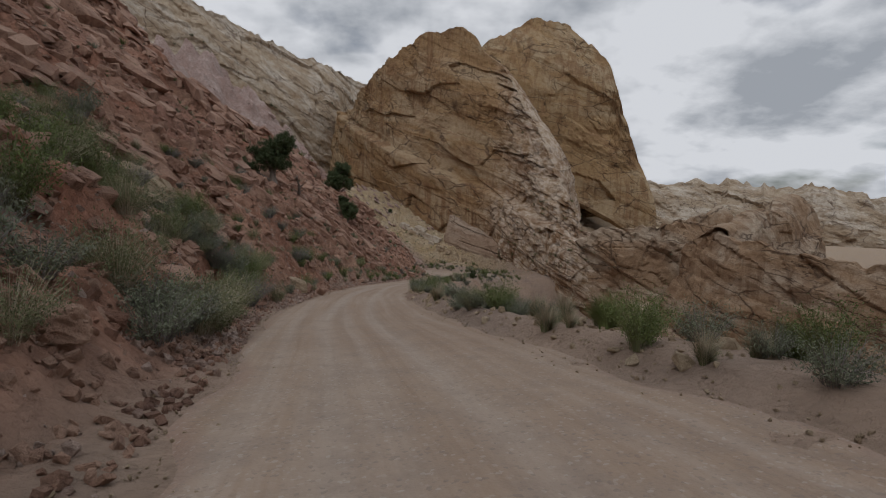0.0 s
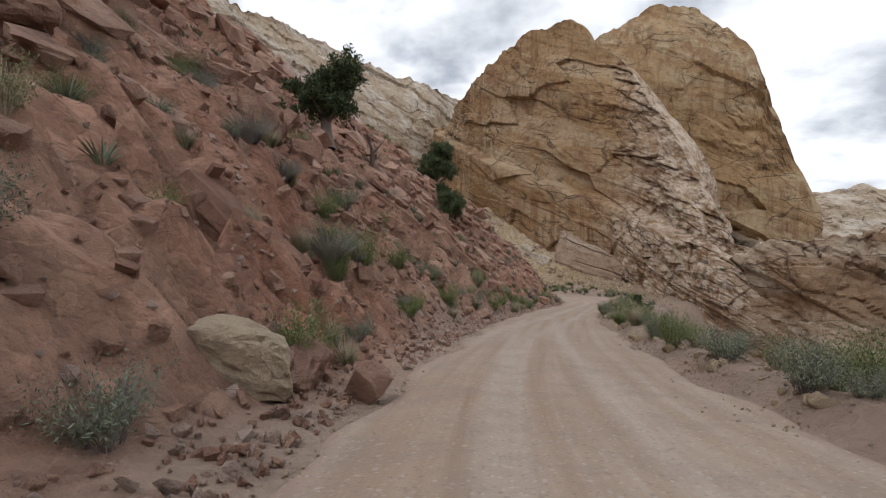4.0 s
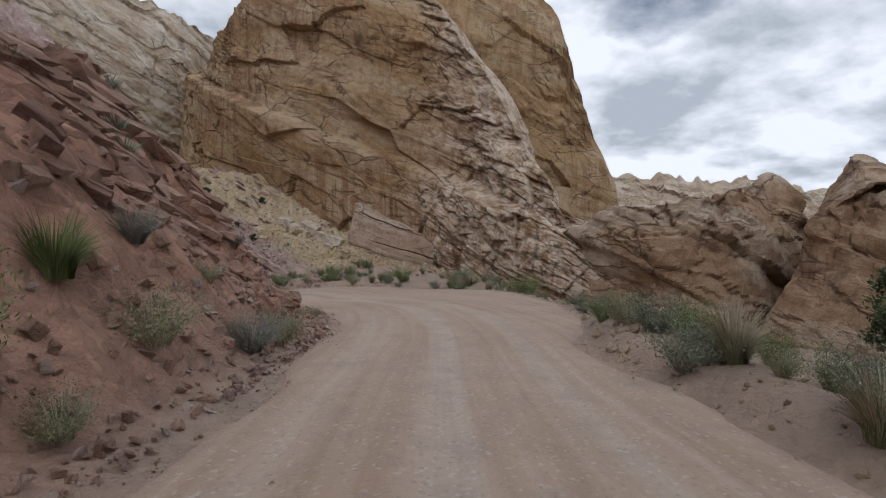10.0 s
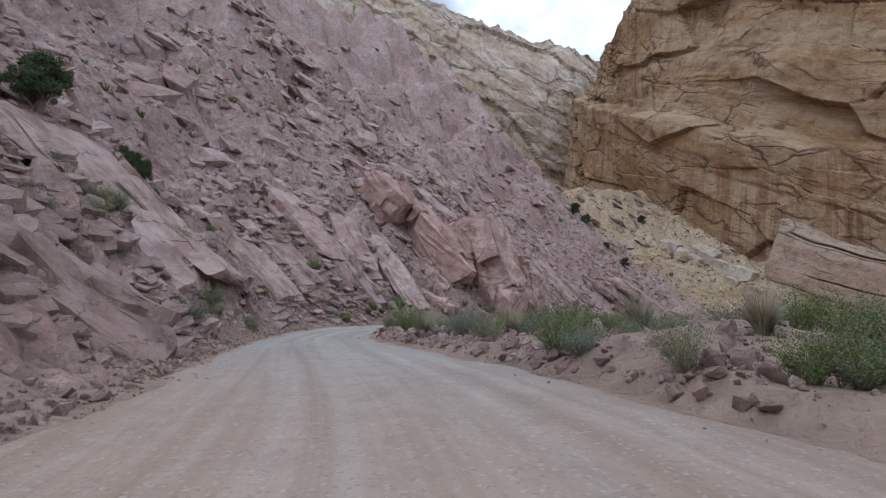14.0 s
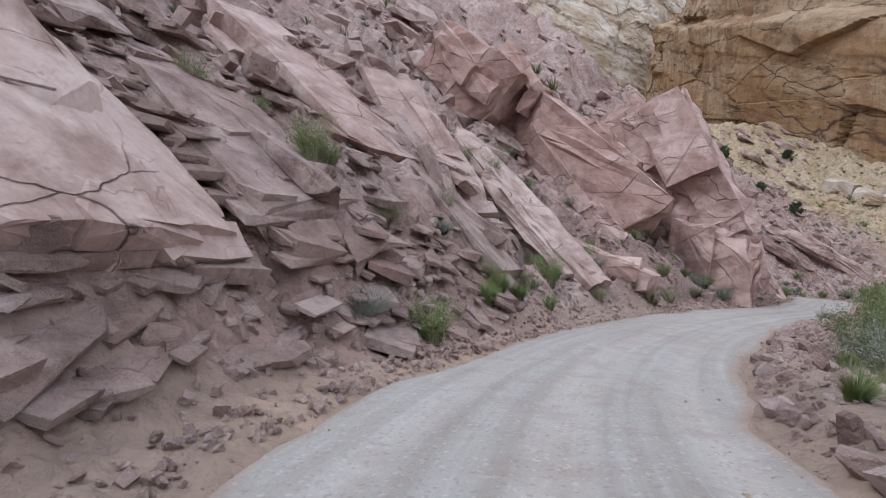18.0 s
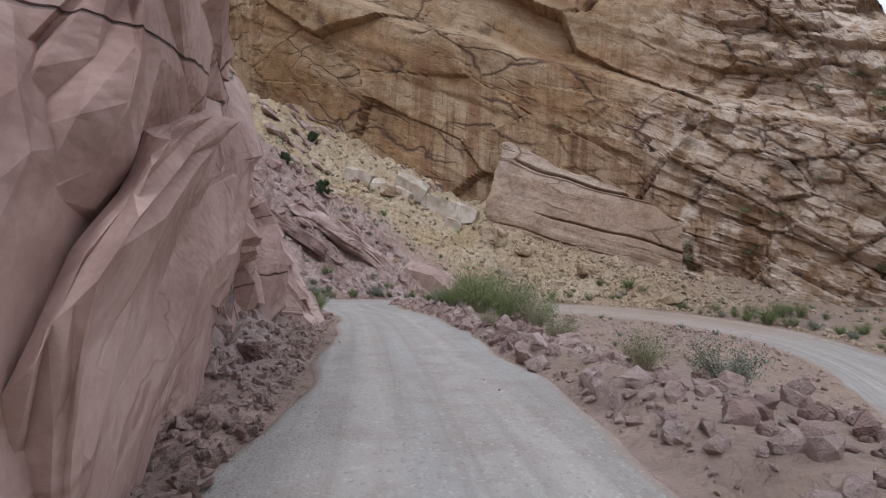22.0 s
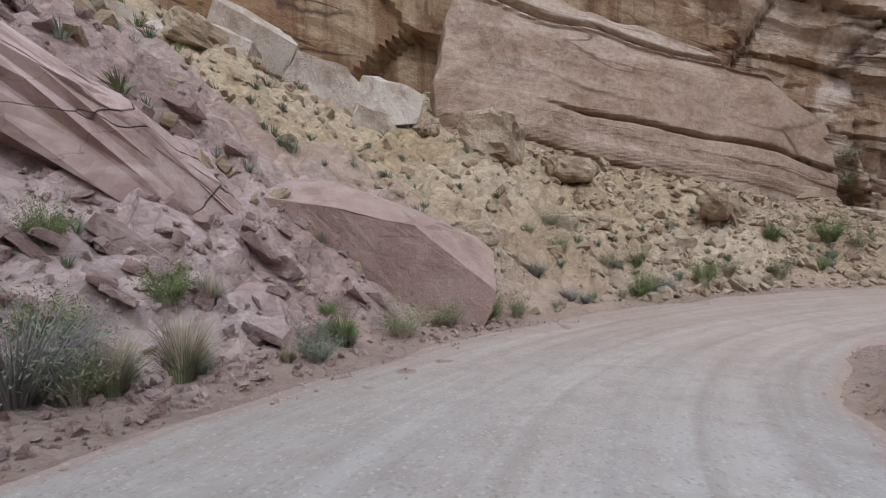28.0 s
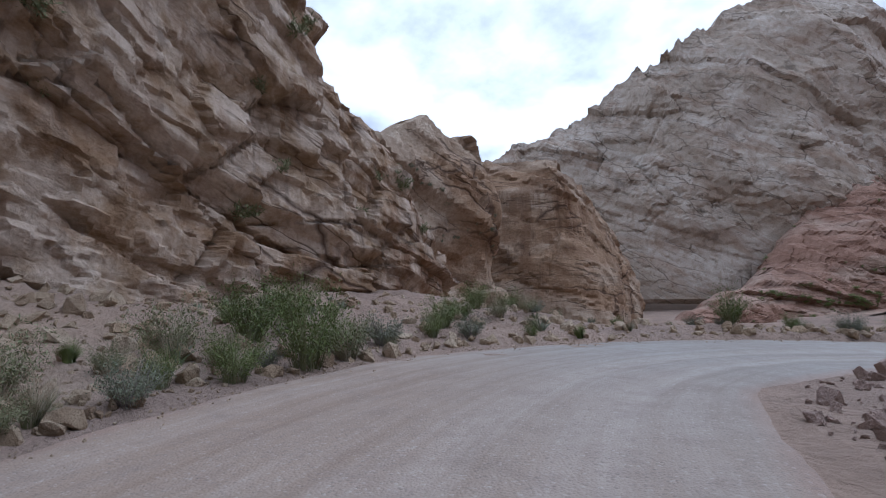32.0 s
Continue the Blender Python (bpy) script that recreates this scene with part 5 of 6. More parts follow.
def slab(x, y, z, size, dip, turn, seed, label, mat=None, name="fallen_slab", roll=0, flakes=9, cuts=7, fixed=False):
    """A slab lying flush on the slope, dipping with it; a standing one (z given, dip below zero) keeps its own height."""
    if dip > 0 and size[2] < 3.5 and not fixed:
        dx, dy = 0.42 * size[0] * math.cos(radians(dip)) * math.cos(radians(turn)), 0.42 * size[0] * math.cos(radians(dip)) * math.sin(radians(turn))
        up, mid, low = (float(on_ground(x + k * dx, y + k * dy)) for k in (-1, 0, 1))
        z = (up + mid + low) / 3 - 0.16 * size[2]
        dip = math.degrees(math.atan2(up - low, 2 * math.hypot(dx, dy)))
    ob = new(name, crag_mesh(name, seed, size, flakes + 3, cuts + 2, 0.22 + 0.012 * max(size), 0.05 + 0.009 * max(size)))
    ob.data.materials.append(mat or M_RED_BLOCK)
    ob.matrix_world = Matrix.Translation((x, y, z)) @ pose(0, 0, 0, 0, 0, turn) @ pose(0, 0, 0, roll, dip, 0)
    return tagged(ob, label, "stone slab", "slabs of red rock")


slab(-37.4, 157.3, -19.45, (11, 3.4, 2.0), 41, -4, 401, "long smooth slab of pink sandstone dipping to the road", LEDGE, flakes=3)
slab(-39.5, 153, -17, (9, 3.0, 1.1), 38, -8, 402, "thin tilted slab of pink sandstone above the road", LEDGE, flakes=4)
slab(-36.6, 150.6, -20.71, (7.5, 2.4, 1.0), 34, 15, 403, "thin tilted slab of red sandstone")
slab(-41.5, 148.5, -15.63, (10, 4.0, 1.5), 34, 8, 404, "broad tilted slab of pale red sandstone", LEDGE, flakes=5)
slab(-37.6, 167.2, -16.12, (12, 5.0, 4.2), 43, 0, 405, "massive block of red sandstone split by a crack", TOWER, flakes=5)
slab(-43.5, 165.2, -10.44, (8, 5.0, 4.0), 43, 0, 406, "massive block of red sandstone high on the slope", TOWER, flakes=4)
slab(-30.5, 171.4, -23.4, (5.0, 6.2, 5.4), 11, 3, 407, "undercut foot of the red sandstone tower over the road", TOWER, flakes=20, cuts=6, fixed=True)
slab(-32.9, 172.2, -17.2, (5.6, 6.6, 9.8), -22, 3, 435, "towering block of red sandstone leaning back from the road", TOWER, flakes=22, cuts=6)
slab(-36.0, 174.4, -16.4, (6.0, 6.5, 9.5), -30, -6, 433, "upper block of the leaning red sandstone tower", TOWER, flakes=20, cuts=8)
slab(-31.6, 178.9, -22.6, (4.4, 5.0, 8.0), -22, 8, 408, "fractured tower of red sandstone beside the road", TOWER, flakes=34)
slab(-29.3, 182.3, -25.0, (3.0, 3.2, 4.4), -25, 14, 409, "fractured red block beside the road", TOWER, flakes=20)
pile = np.random.RandomState(77)
for k in range(20):          # the shattered side of the tower: angular blocks wedged one on another
    up = (k + 0.5) / 20
    size = tuple(pile.uniform(1.3, 2.7, 3) * (1.0, 1.0, 1.15) * (1.05 - 0.3 * up))
    slab(-28.9 - 2.4 * up + pile.normal(0, 0.25), 176.4 + 7.2 * pile.rand() * (1 - 0.45 * up), -25.6 + 7.4 * up, size, -18 + pile.normal(0, 12), pile.normal(6, 16), 460 + k, "angular red block wedged into the shattered tower", TOWER, roll=pile.normal(0, 12), flakes=2, cuts=3)
slab(-33.4, 159.9, -21.85, (4.2, 1.7, 1.4), 40, 5, 410, "loose red slab lying on the slope", TOWER, flakes=2)
slab(-35.4, 162.6, -19.05, (4.0, 2.6, 2.2), 40, 20, 434, "cracked red block lying on the slope", TOWER, flakes=3)
slab(-23.4, 225.0, -25.6, (15.5, 3.0, 1.9), 33, 17, 411, "thick overhanging red ledge running down to the hairpin", LEDGE, flakes=6, fixed=True)
slab(-29.8, 220, -24.5, (8, 4.0, 1.2), 42, 10, 412, "long red ledge running down to the hairpin", flakes=12)
slab(-33.6, 214.4, -23.6, (9, 4, 1.4), 42, 4, 413, "stepped red ledges above the hairpin", flakes=12)
slab(-36.7, 206.6, -22.6, (14, 6, 2.0), 42, 0, 414, "stepped red ledges above the road", flakes=12)
over_road = slab(-32.4, 127.2, -14.3, (12, 10, 1.8), 38, 38, 415, "broad smooth ledge of pinkish sandstone over the road", LEDGE, roll=0, flakes=4)
for k in range(7):          # thin beds stacked under the great ledge, each broken back a little differently
    bed = new("stone_bed", crag_mesh("stone_bed", 450 + k, (10.5 - 0.5 * k, 10.5, 0.62 + 0.12 * (k % 3)), 7, 6, 0.3, 0.07))
    bed.data.materials.append(LEDGE)
    bed.matrix_world = over_road.matrix_world @ Matrix.Translation((0.5 * (k % 3) + 0.4 * k, 0.9 * ((k * 2) % 3 - 1), -1.15 - 0.62 * k)) @ pose(0, 0, 0, 2 * (k % 3) - 2, -2.5 * k, 5 * (k % 4) - 7)
    tagged(bed, "thin pinkish sandstone bed under the great ledge", "stone slab", "slabs of red rock")
slab(-34.2, 137.6, -17.6, (6, 4.5, 1.2), 38, 26, 416, "undercut ledge of pinkish sandstone", LEDGE, roll=-5, flakes=6)
slab(-37, 142.4, -16.81, (9, 4, 1.1), 36, 8, 417, "tilted ledge of red sandstone", roll=-4)
slab(-19, 63.6, -3.6, (11.5, 2.2, 1.1), 46, 28, 418, "long dark red slab lying across the slope")
slab(-16.4, 70.5, -6.4, (9, 2.0, 1.0), 44, 22, 419, "long dark red slab lying across the slope")
slab(-18.6, 42.6, 0.6, (6.5, 3.4, 2.8), 44, 12, 420, "dark red angular crag on the slope")
slab(-14.5, 52.5, -5, (7, 2.0, 1.0), 42, 18, 421, "tilted red slab beside scrub")
slab(-12.6, 63, -8.5, (6.0, 3.2, 1.6), 36, 14, 422, "overhanging red ledge close to the road", flakes=10)
slab(-11.0, 74.4, -11.8, (4.6, 5.0, 2.4), 22, 6, 423, "broad smooth red slab overhanging beside the road", flakes=4, fixed=True)
slab(-13.4, 67.4, -8.9, (4.6, 3.0, 1.5), 36, 10, 436, "cracked red block above the smooth slab", flakes=6)
slab(-13.4, 76, -6.6, (6.0, 3.2, 1.3), 28, 12, 424, "dark undercut ledge above the red bank", flakes=8)
slab(-14.8, 24.6, -0.8, (3.6, 2.2, 1.1), 38, 10, 425, "tilted tan slab among shrubs", M_TAN_BLOCK)
slab(-12.6, 36.4, -4.7, (3.2, 2.0, 0.9), 40, 14, 426, "cracked red slab above the roadside shrubs")
slab(-50, 186, -7.4, (16, 4, 2.0), 40, 4, 427, "long red ledge high on the slope")
slab(-47, 176, -8.44, (14, 4, 2.0), 41, 2, 428, "long red ledge high on the slope")
slab(-40, 196, -17.09, (15, 4, 2.0), 42, 6, 429, "long red ledge high on the slope")
slab(-12.5, 113.5, -15.7, (5, 2.6, 1.3), 34, 50, 430, "broken red ledge where the road swings round the spur")
slab(-18.5, 119.6, -16.89, (5.5, 3.0, 1.2), 33, 42, 431, "broken red ledge where the road swings round the spur")

for k, (x, y, size) in enumerate([(-28.6, 168.2, 1.0), (-29.4, 167.0, 1.4), (-28.3, 170.0, 0.7), (-28.2, 176.2, 1.1), (-28.6, 177.4, 1.5), (-28.0, 179.4, 0.9), (-28.8, 181.0, 1.3), (-28.1, 183.4, 0.8), (-28.4, 174.6, 0.8)]):
    boulder(x - 0.5, y, 0.62 * size, SHAPES_RED[5 + k % 4], M_RED_BLOCK, "angular block fallen at the foot of the red tower", "blocks below the tower", tilt=(12 * (k % 3) - 10, 9 * (k % 4) - 12), lift=0.15)

# thin beds stepping up from the road where it swings round the spur
px, py = beside(2600, 116, 150, 1.2 + 11 * RNG.rand(2600) ** 1.2)
keep = clear_of_road(px, py, 0.6) & (vnoise(px * 0.15, py * 0.15, px * 0 + 33) > -0.35)
px, py = px[keep], py[keep]
beds = np.round(on_ground(px, py) / 0.42 + 0.3 * vnoise(px * 0.1, py * 0.1, px * 0)) * 0.42
flat = [arrays(cut_mesh("bed", 280 + k, s, 4)) for k, s in enumerate([(1, 0.5, 0.13), (1.2, 0.55, 0.11), (0.9, 0.6, 0.16), (1.3, 0.45, 0.10)])]
tilt = np.radians(RNG.normal(20, 5, len(px)))
me = joined("ledge_beds", flat, RNG.randint(0, 4, len(px)), np.stack([px, py, beds - 0.06], 1), turns_about(np.stack([np.sin(tilt), RNG.normal(0.14, 0.05, len(px)), np.cos(tilt)], 1), RNG.normal(2.2, 0.3, len(px))), powers(len(px), 0.4, 1.9, 1.7))
me.materials.append(M_RED)
tagged(new("ledge_beds", me), "thin pinkish sandstone beds stepping up from the road", "rubble", kind="stuff")

# the great smooth panel at the foot of the dome, split from the wall by a crack
PANEL = make_cliff("smooth panel", (0.40, 0.295, 0.215), (0.50, 0.40, 0.315), (0.32, 0.215, 0.15), (0.13, 0.085, 0.06), 0.1, (0.85, -0.53), 0.30, 0.35, 0.5)


def panel_mesh():
    u, v = np.meshgrid(np.linspace(0, 1, 200), np.linspace(0, 1, 110), indexing="ij")
    length, height = 33.0, 21.0
    top = height * (1 - 0.62 * u ** 1.5)
    x, z = u * length, v * top
    x = x + smooth(0.3, 0, u) * (0.8 * fbm(z * 0.2, z * 0, z * 0 + 5, 3) + 0.12 * z)
    z = z + smooth(0.7, 1, v) * 1.1 * fbm(x * 0.15, x * 0, x * 0 + 8, 3)
    bulge = 2.6 * (4 * (u * 0.9 + 0.05) * (0.95 - u * 0.9)) ** 0.5 * (1 - (v - 0.35) ** 2 * 1.3)
    bed = z + 0.30 * x + 0.8 * fbm(x * 0.08, z * 0.1, x * 0, 2)
    y = -bulge - 0.5 * terrace(bed, 3.1, 0.93) - 0.22 * terrace(bed + 1, 0.9, 0.85) * smooth(0.5, 0.1, v) - 0.25 * fbm(x * 0.3, z * 0.3, x * 0, 4)
    y = y + 1.2 * np.exp(-((bed - 19.0) / 0.2) ** 2) * smooth(0.1, 0.2, u)
    y = y + 0.9 * np.exp(-((bed - 12.5 - 0.6 * vnoise(x * 0.2, x * 0, x * 0)) / 0.18) ** 2) * smooth(0.25, 0.4, u) + 0.5 * np.exp(-((bed - 8.2) / 0.16) ** 2) * smooth(0.0, 0.15, u) * (1 - smooth(0.6, 0.7, u))
    y = y + 4.0 * np.maximum(smooth(0.97, 1, v), np.maximum(smooth(0.02, 0, u), smooth(0.97, 1, u)))
    return mesh_from_grid("cliff_panel", x, y, z, flat=True)


panel = new("cliff_panel", panel_mesh())
panel.data.materials.append(PANEL)
panel.matrix_world = pose(-0.6, 246.2, -29.0, -8, 0, -32)
tagged(panel, "huge smooth sandstone panel split by curving cracks", "cliff", kind="structure")

# ---- plants ----
def leaf_material(name, color, second, rough=0.75):
    n = Nodes(name, rough)
    c = n.mix(n.island(), color, second)
    c = n.mix(n.ramp(n.random(), (0.0, 0.0), (1.0, 0.45)), c, tuple(0.6 * v for v in color))
    return n.finish(c)


M_GREEN = leaf_material("rabbitbrush leaves", (0.12, 0.16, 0.05), (0.205, 0.24, 0.085))
M_SAGE = leaf_material("sagebrush leaves", (0.155, 0.18, 0.115), (0.26, 0.28, 0.195))
M_DRY = leaf_material("dry stalks", (0.38, 0.32, 0.22), (0.52, 0.45, 0.34))
M_GREY = leaf_material("grey twigs", (0.19, 0.165, 0.16), (0.30, 0.265, 0.25))
M_OLIVE = leaf_material("olive leaves", (0.16, 0.18, 0.085), (0.27, 0.27, 0.15))
M_JUNIPER = leaf_material("juniper scales", (0.055, 0.08, 0.033), (0.12, 0.15, 0.07))
M_BARK = leaf_material("grey bark", (0.16, 0.125, 0.10), (0.25, 0.21, 0.18))


def strips(rng, count, reach, height, spread, width, curl, leaves=0, leaf=0.05):
    """Stalks from one root that bend outwards; with small leaves along their upper part if leaves is given."""
    a, r = rng.uniform(0, 2 * np.pi, count), reach * np.sqrt(rng.rand(count))
    lean = spread * (0.15 + rng.rand(count) ** 0.8)
    h = height * rng.uniform(0.55, 1.0, count) * (1 - 0.35 * (lean / max(spread, 1e-3)) ** 2)
    root = np.stack([0.25 * r * np.cos(a), 0.25 * r * np.sin(a), 0 * a], 1)
    out = np.stack([np.cos(a), np.sin(a), 0 * a], 1)
    side = np.stack([-np.sin(a + 0.6), np.cos(a + 0.6), 0.2 + 0 * a], 1)
    points, faces = [], []
    levels = np.array([0.0, 0.4, 0.75, 1.0])
    line = [root + out * (lean * h * (t ** (1 + curl)))[:, None] + np.stack([0 * h, 0 * h, h * t * (1 - 0.25 * t * curl * lean)], 1) for t in levels]
    for k, (c, w) in enumerate(zip(line, (1.0, 0.8, 0.55, 0.05))):
        points += [c - side * (width * w), c + side * (width * w)]
    n = count
    index = np.arange(n)
    for k in range(3):
        faces.append(np.stack([index + 2 * k * n, index + (2 * k + 1) * n, index + (2 * k + 3) * n, index + (2 * k + 2) * n], 1))
    stalks = (np.vstack(points), np.vstack(faces))
    if not leaves:
        return stalks, None
    which = np.repeat(index, leaves)
    t = rng.uniform(0.3, 1.02, len(which))
    at = root[which] + out[which] * (lean[which] * h[which] * t ** (1 + curl))[:, None] + np.stack([0 * t, 0 * t, h[which] * t * (1 - 0.25 * t * curl * lean[which])], 1)
    at = at + rng.normal(0, 0.045 * height, at.shape)
    d = rng.normal(size=at.shape) + np.array([0, 0, 0.9])
    d /= np.linalg.norm(d, axis=1)[:, None]
    e = np.cross(d, rng.normal(size=at.shape))
    e /= np.linalg.norm(e, axis=1)[:, None]
    size = (leaf * rng.uniform(0.6, 1.4, len(at)))[:, None]
    pts = np.vstack([at, at + d * size + e * size * 0.28, at + d * size * 2.1, at + d * size - e * size * 0.28])
    m = len(at)
    j = np.arange(m)
    return stalks, (pts, np.stack([j, j + m, j + 2 * m, j + 3 * m], 1))


def mesh_of(name, data):
    p, f = data
    me = bpy.data.meshes.new(name)
    me.from_pydata(p.tolist(), [], f.tolist())
    return me


def shrub_model(name, seed, kind):
    """One shrub of unit size: an Empty with its stems and its foliage."""
    rng = np.random.RandomState(seed)
    root = new(name)
    if kind == "green":
        stalks, leaves = strips(rng, 120, 0.5, 0.95, 0.75, 0.0045, 0.7, 26, 0.0195)
        wood, crown = M_OLIVE, M_GREEN
    elif kind == "olive":
        stalks, leaves = strips(rng, 120, 0.5, 0.85, 0.85, 0.0045, 0.6, 25, 0.0185)
        wood, crown = M_DRY, M_OLIVE
    elif kind == "sage":
        stalks, leaves = strips(rng, 120, 0.5, 0.75, 0.95, 0.0045, 0.5, 25, 0.0195)
        wood, crown = M_GREY, M_SAGE
    elif kind == "grass":
        stalks, leaves = strips(rng, 460, 0.4, 0.95, 0.6, 0.0035, 1.1)
        tips, _ = strips(rng, 300, 0.45, 0.7, 0.85, 0.004, 1.0)
        leaves, wood, crown = tips, M_DRY, M_OLIVE
    elif kind == "blade":
        stalks, leaves = strips(rng, 320, 0.4, 0.6, 0.95, 0.0025, 1.0)
        tips, _ = strips(rng, 620, 0.6, 0.85, 0.7, 0.0042, 1.5)
        leaves, wood, crown = tips, M_OLIVE, M_GREEN
    else:
        stalks, leaves = strips(rng, 420, 0.5, 0.8, 1.1, 0.004, 0.4, 5, 0.018)
        wood, crown = M_GREY, M_SAGE
    part("woody_base", mesh_of("woody_base", stalks), wood, root)
    part("foliage", mesh_of("foliage", leaves), crown, root)
    return root


LABELS = {"green": ("rabbitbrush", "bright green rabbitbrush growing in the gravel verge"), "olive": ("saltbush", "olive saltbush with dry stems at the roadside"),
          "sage": ("sagebrush", "grey-green sagebrush on stony ground"), "grass": ("grass_tuft", "tuft of dry straw-coloured desert grass"),
          "blade": ("grass_tuft", "clump of fresh green desert grass"), "dead": ("dead_shrub", "dead grey shrub of tangled twigs")}
MODELS = {}
for k, kind in enumerate(LABELS):
    for v in range(2):
        ob = shrub_model(LABELS[kind][0], 500 + 10 * k + v, kind)
        tagged(ob, LABELS[kind][1], "shrub" if kind not in ("grass", "blade") else "grass", "plants along the road")
        MODELS[kind, v] = ob
USED = set()


def plant(kind, x, y, size, tall=1.0):
    if kind == "blade" and RNG.rand() < 0.55:
        kind = ("olive", "sage", "grass")[RNG.randint(3)]
    v = RNG.randint(2)
    model = MODELS[kind, v]
    m = pose(x, y, float(on_ground(x, y)) - 0.03, RNG.uniform(-6, 6), RNG.uniform(-6, 6), RNG.uniform(0, 360))
    if (kind, v) not in USED:
        USED.add((kind, v))
        model.matrix_basis = m
        ob = model
    else:
        ob = copy_thing(model, m)
    ob.scale = (size * RNG.uniform(0.85, 1.15), size * RNG.uniform(0.85, 1.15), size * tall * RNG.uniform(0.85, 1.15))
    return ob


def plants(xs, ys, kinds, small, large, room=0.25):
    ok = clear_of_road(xs, ys, room)
    for x, y in zip(xs[ok], ys[ok]):
        plant(kinds[RNG.randint(len(kinds))], x, y, small * (large / small) ** RNG.rand())


# dense scrub where the road starts down, thinner along the red slope
plants(*beside(215, -4, 27, 0.9 + 10 * RNG.rand(215)), ["sage", "sage", "green", "olive", "dead", "olive"], 1.1, 2.5, 0.9)
plants(*beside(95, 24, 50, 0.9 + 11 * RNG.rand(95)), ["sage", "green", "green", "dead", "grass"], 0.6, 1.6, 0.7)
plants(*beside(50, 46, 78, 0.6 + 6 * RNG.rand(50)), ["sage", "olive", "grass", "blade", "dead"], 0.5, 1.2, 0.5)
plants(*beside(16, 78, 122, 0.5 + 4 * RNG.rand(16)), ["olive", "blade", "sage", "dead"], 0.4, 1.0, 0.4)
plants(*beside(60, 124, 200, 0.6 + 6 * RNG.rand(60)), ["olive", "blade", "sage", "grass"], 0.35, 0.9, 0.5)
# the outer berm
plants(*beside(200, 2, 104, 0.3 + 2.4 * RNG.rand(200), True, -1), ["sage", "olive", "grass", "sage", "blade", "green"], 0.6, 1.5, 0.3)
# bench and bank inside the bend
plants(*beside(210, 98, 136, 0.4 + 9 * RNG.rand(210), True, -1), ["sage", "blade", "olive", "sage", "green", "grass"], 0.6, 1.5, 0.3)
plants(*beside(26, 132, 205, 0.4 + 3.5 * RNG.rand(26), True, -1), ["olive", "blade", "sage", "green"], 0.5, 1.2, 0.4)
# round the hairpin
plants(*beside(60, 203, 221, 0.3 + 3.2 * RNG.rand(60)), ["olive", "sage", "grass", "blade", "dead", "green"], 0.5, 1.2, 0.2)
plants(*beside(80, 182, 221, 0.3 + 5.5 * RNG.rand(80), False, 1), ["green", "olive", "sage", "grass", "blade"], 0.5, 1.4, 0.2)
plants(RNG.uniform(-6, 24, 24), RNG.uniform(224, 233, 24), ["olive", "sage", "blade"], 0.4, 1.0)
# plants with a place of their own
for kind, x, y, size in [("green", -11.7, 41.6, 1.9), ("dead", -11.9, 39.6, 1.7), ("sage", -12.8, 42.8, 1.6), ("sage", -11.2, 49.0, 1.8), ("olive", -9.9, 57.5, 1.2), ("grass", -10.2, 35.9, 1.0),
                         ("grass", -9.5, 35.0, 0.9), ("olive", -12.3, 31.2, 1.1), ("sage", -10.8, 29.6, 1.3), ("green", -8.9, 58.9, 1.5), ("green", -9.8, 56.2, 1.6), ("olive", -10.4, 61.0, 1.3)]:
    if clear_of_road(np.array([x]), np.array([y]), 0.1)[0]:
        plant(kind, x, y, size)
for kind, x, y, size in [("blade", -5.6, 85.2, 1.5), ("olive", -4.6, 88.5, 1.3), ("olive", -3.4, 92.0, 1.2), ("dead", -10.2, 82.6, 2.4), ("blade", -9.9, 90.0, 1.0), ("green", -7.4, 79.8, 0.9),
                         ("blade", -6.4, 79.2, 0.8), ("dead", -7.2, 80.9, 0.9), ("green", 3.8, 84.6, 1.3), ("sage", 2.9, 79.6, 1.8), ("blade", 3.4, 78.4, 1.7), ("sage", 3.9, 77.4, 1.5)]:
    if clear_of_road(np.array([x]), np.array([y]), 0.1)[0]:
        plant(kind, x, y, size)
for kind, x, y, size in [("green", 10.5, 113.5, 1.9), ("blade", 9.0, 112.0, 1.0), ("sage", 12.5, 113.0, 1.7), ("sage", 14.0, 111.0, 1.6), ("olive", -25.6, 128.1, 1.4), ("blade", -24.9, 127.3, 0.8),
                         ("green", -33.6, 153.6, 1.7), ("olive", -32.6, 156.4, 1.1), ("blade", -31.9, 159.4, 0.9), ("green", -31.6, 163.6, 1.1), ("blade", -30.6, 167.3, 1.3), ("blade", -31.9, 166.2, 1.1)]:
    if clear_of_road(np.array([x]), np.array([y]), 0.1)[0]:
        plant(kind, x, y, size)
for kind, x, y, size in [("sage", -24.2, 149.0, 2.2), ("sage", -23.6, 151.4, 2.0), ("green", -24.4, 154.0, 1.6), ("green", -23.4, 160.2, 1.8), ("green", -22.9, 163.6, 2.2), ("blade", -22.6, 166.0, 1.6),
                         ("olive", -20.4, 186.8, 1.9), ("green", -19.4, 189.0, 2.2), ("olive", -18.9, 191.4, 2.2), ("green", -18.4, 193.6, 2.5), ("sage", -20.0, 193.8, 1.5), ("blade", -27.6, 187.0, 1.0)]:
    if clear_of_road(np.array([x]), np.array([y]), 0.1)[0]:
        plant(kind, x, y, size)
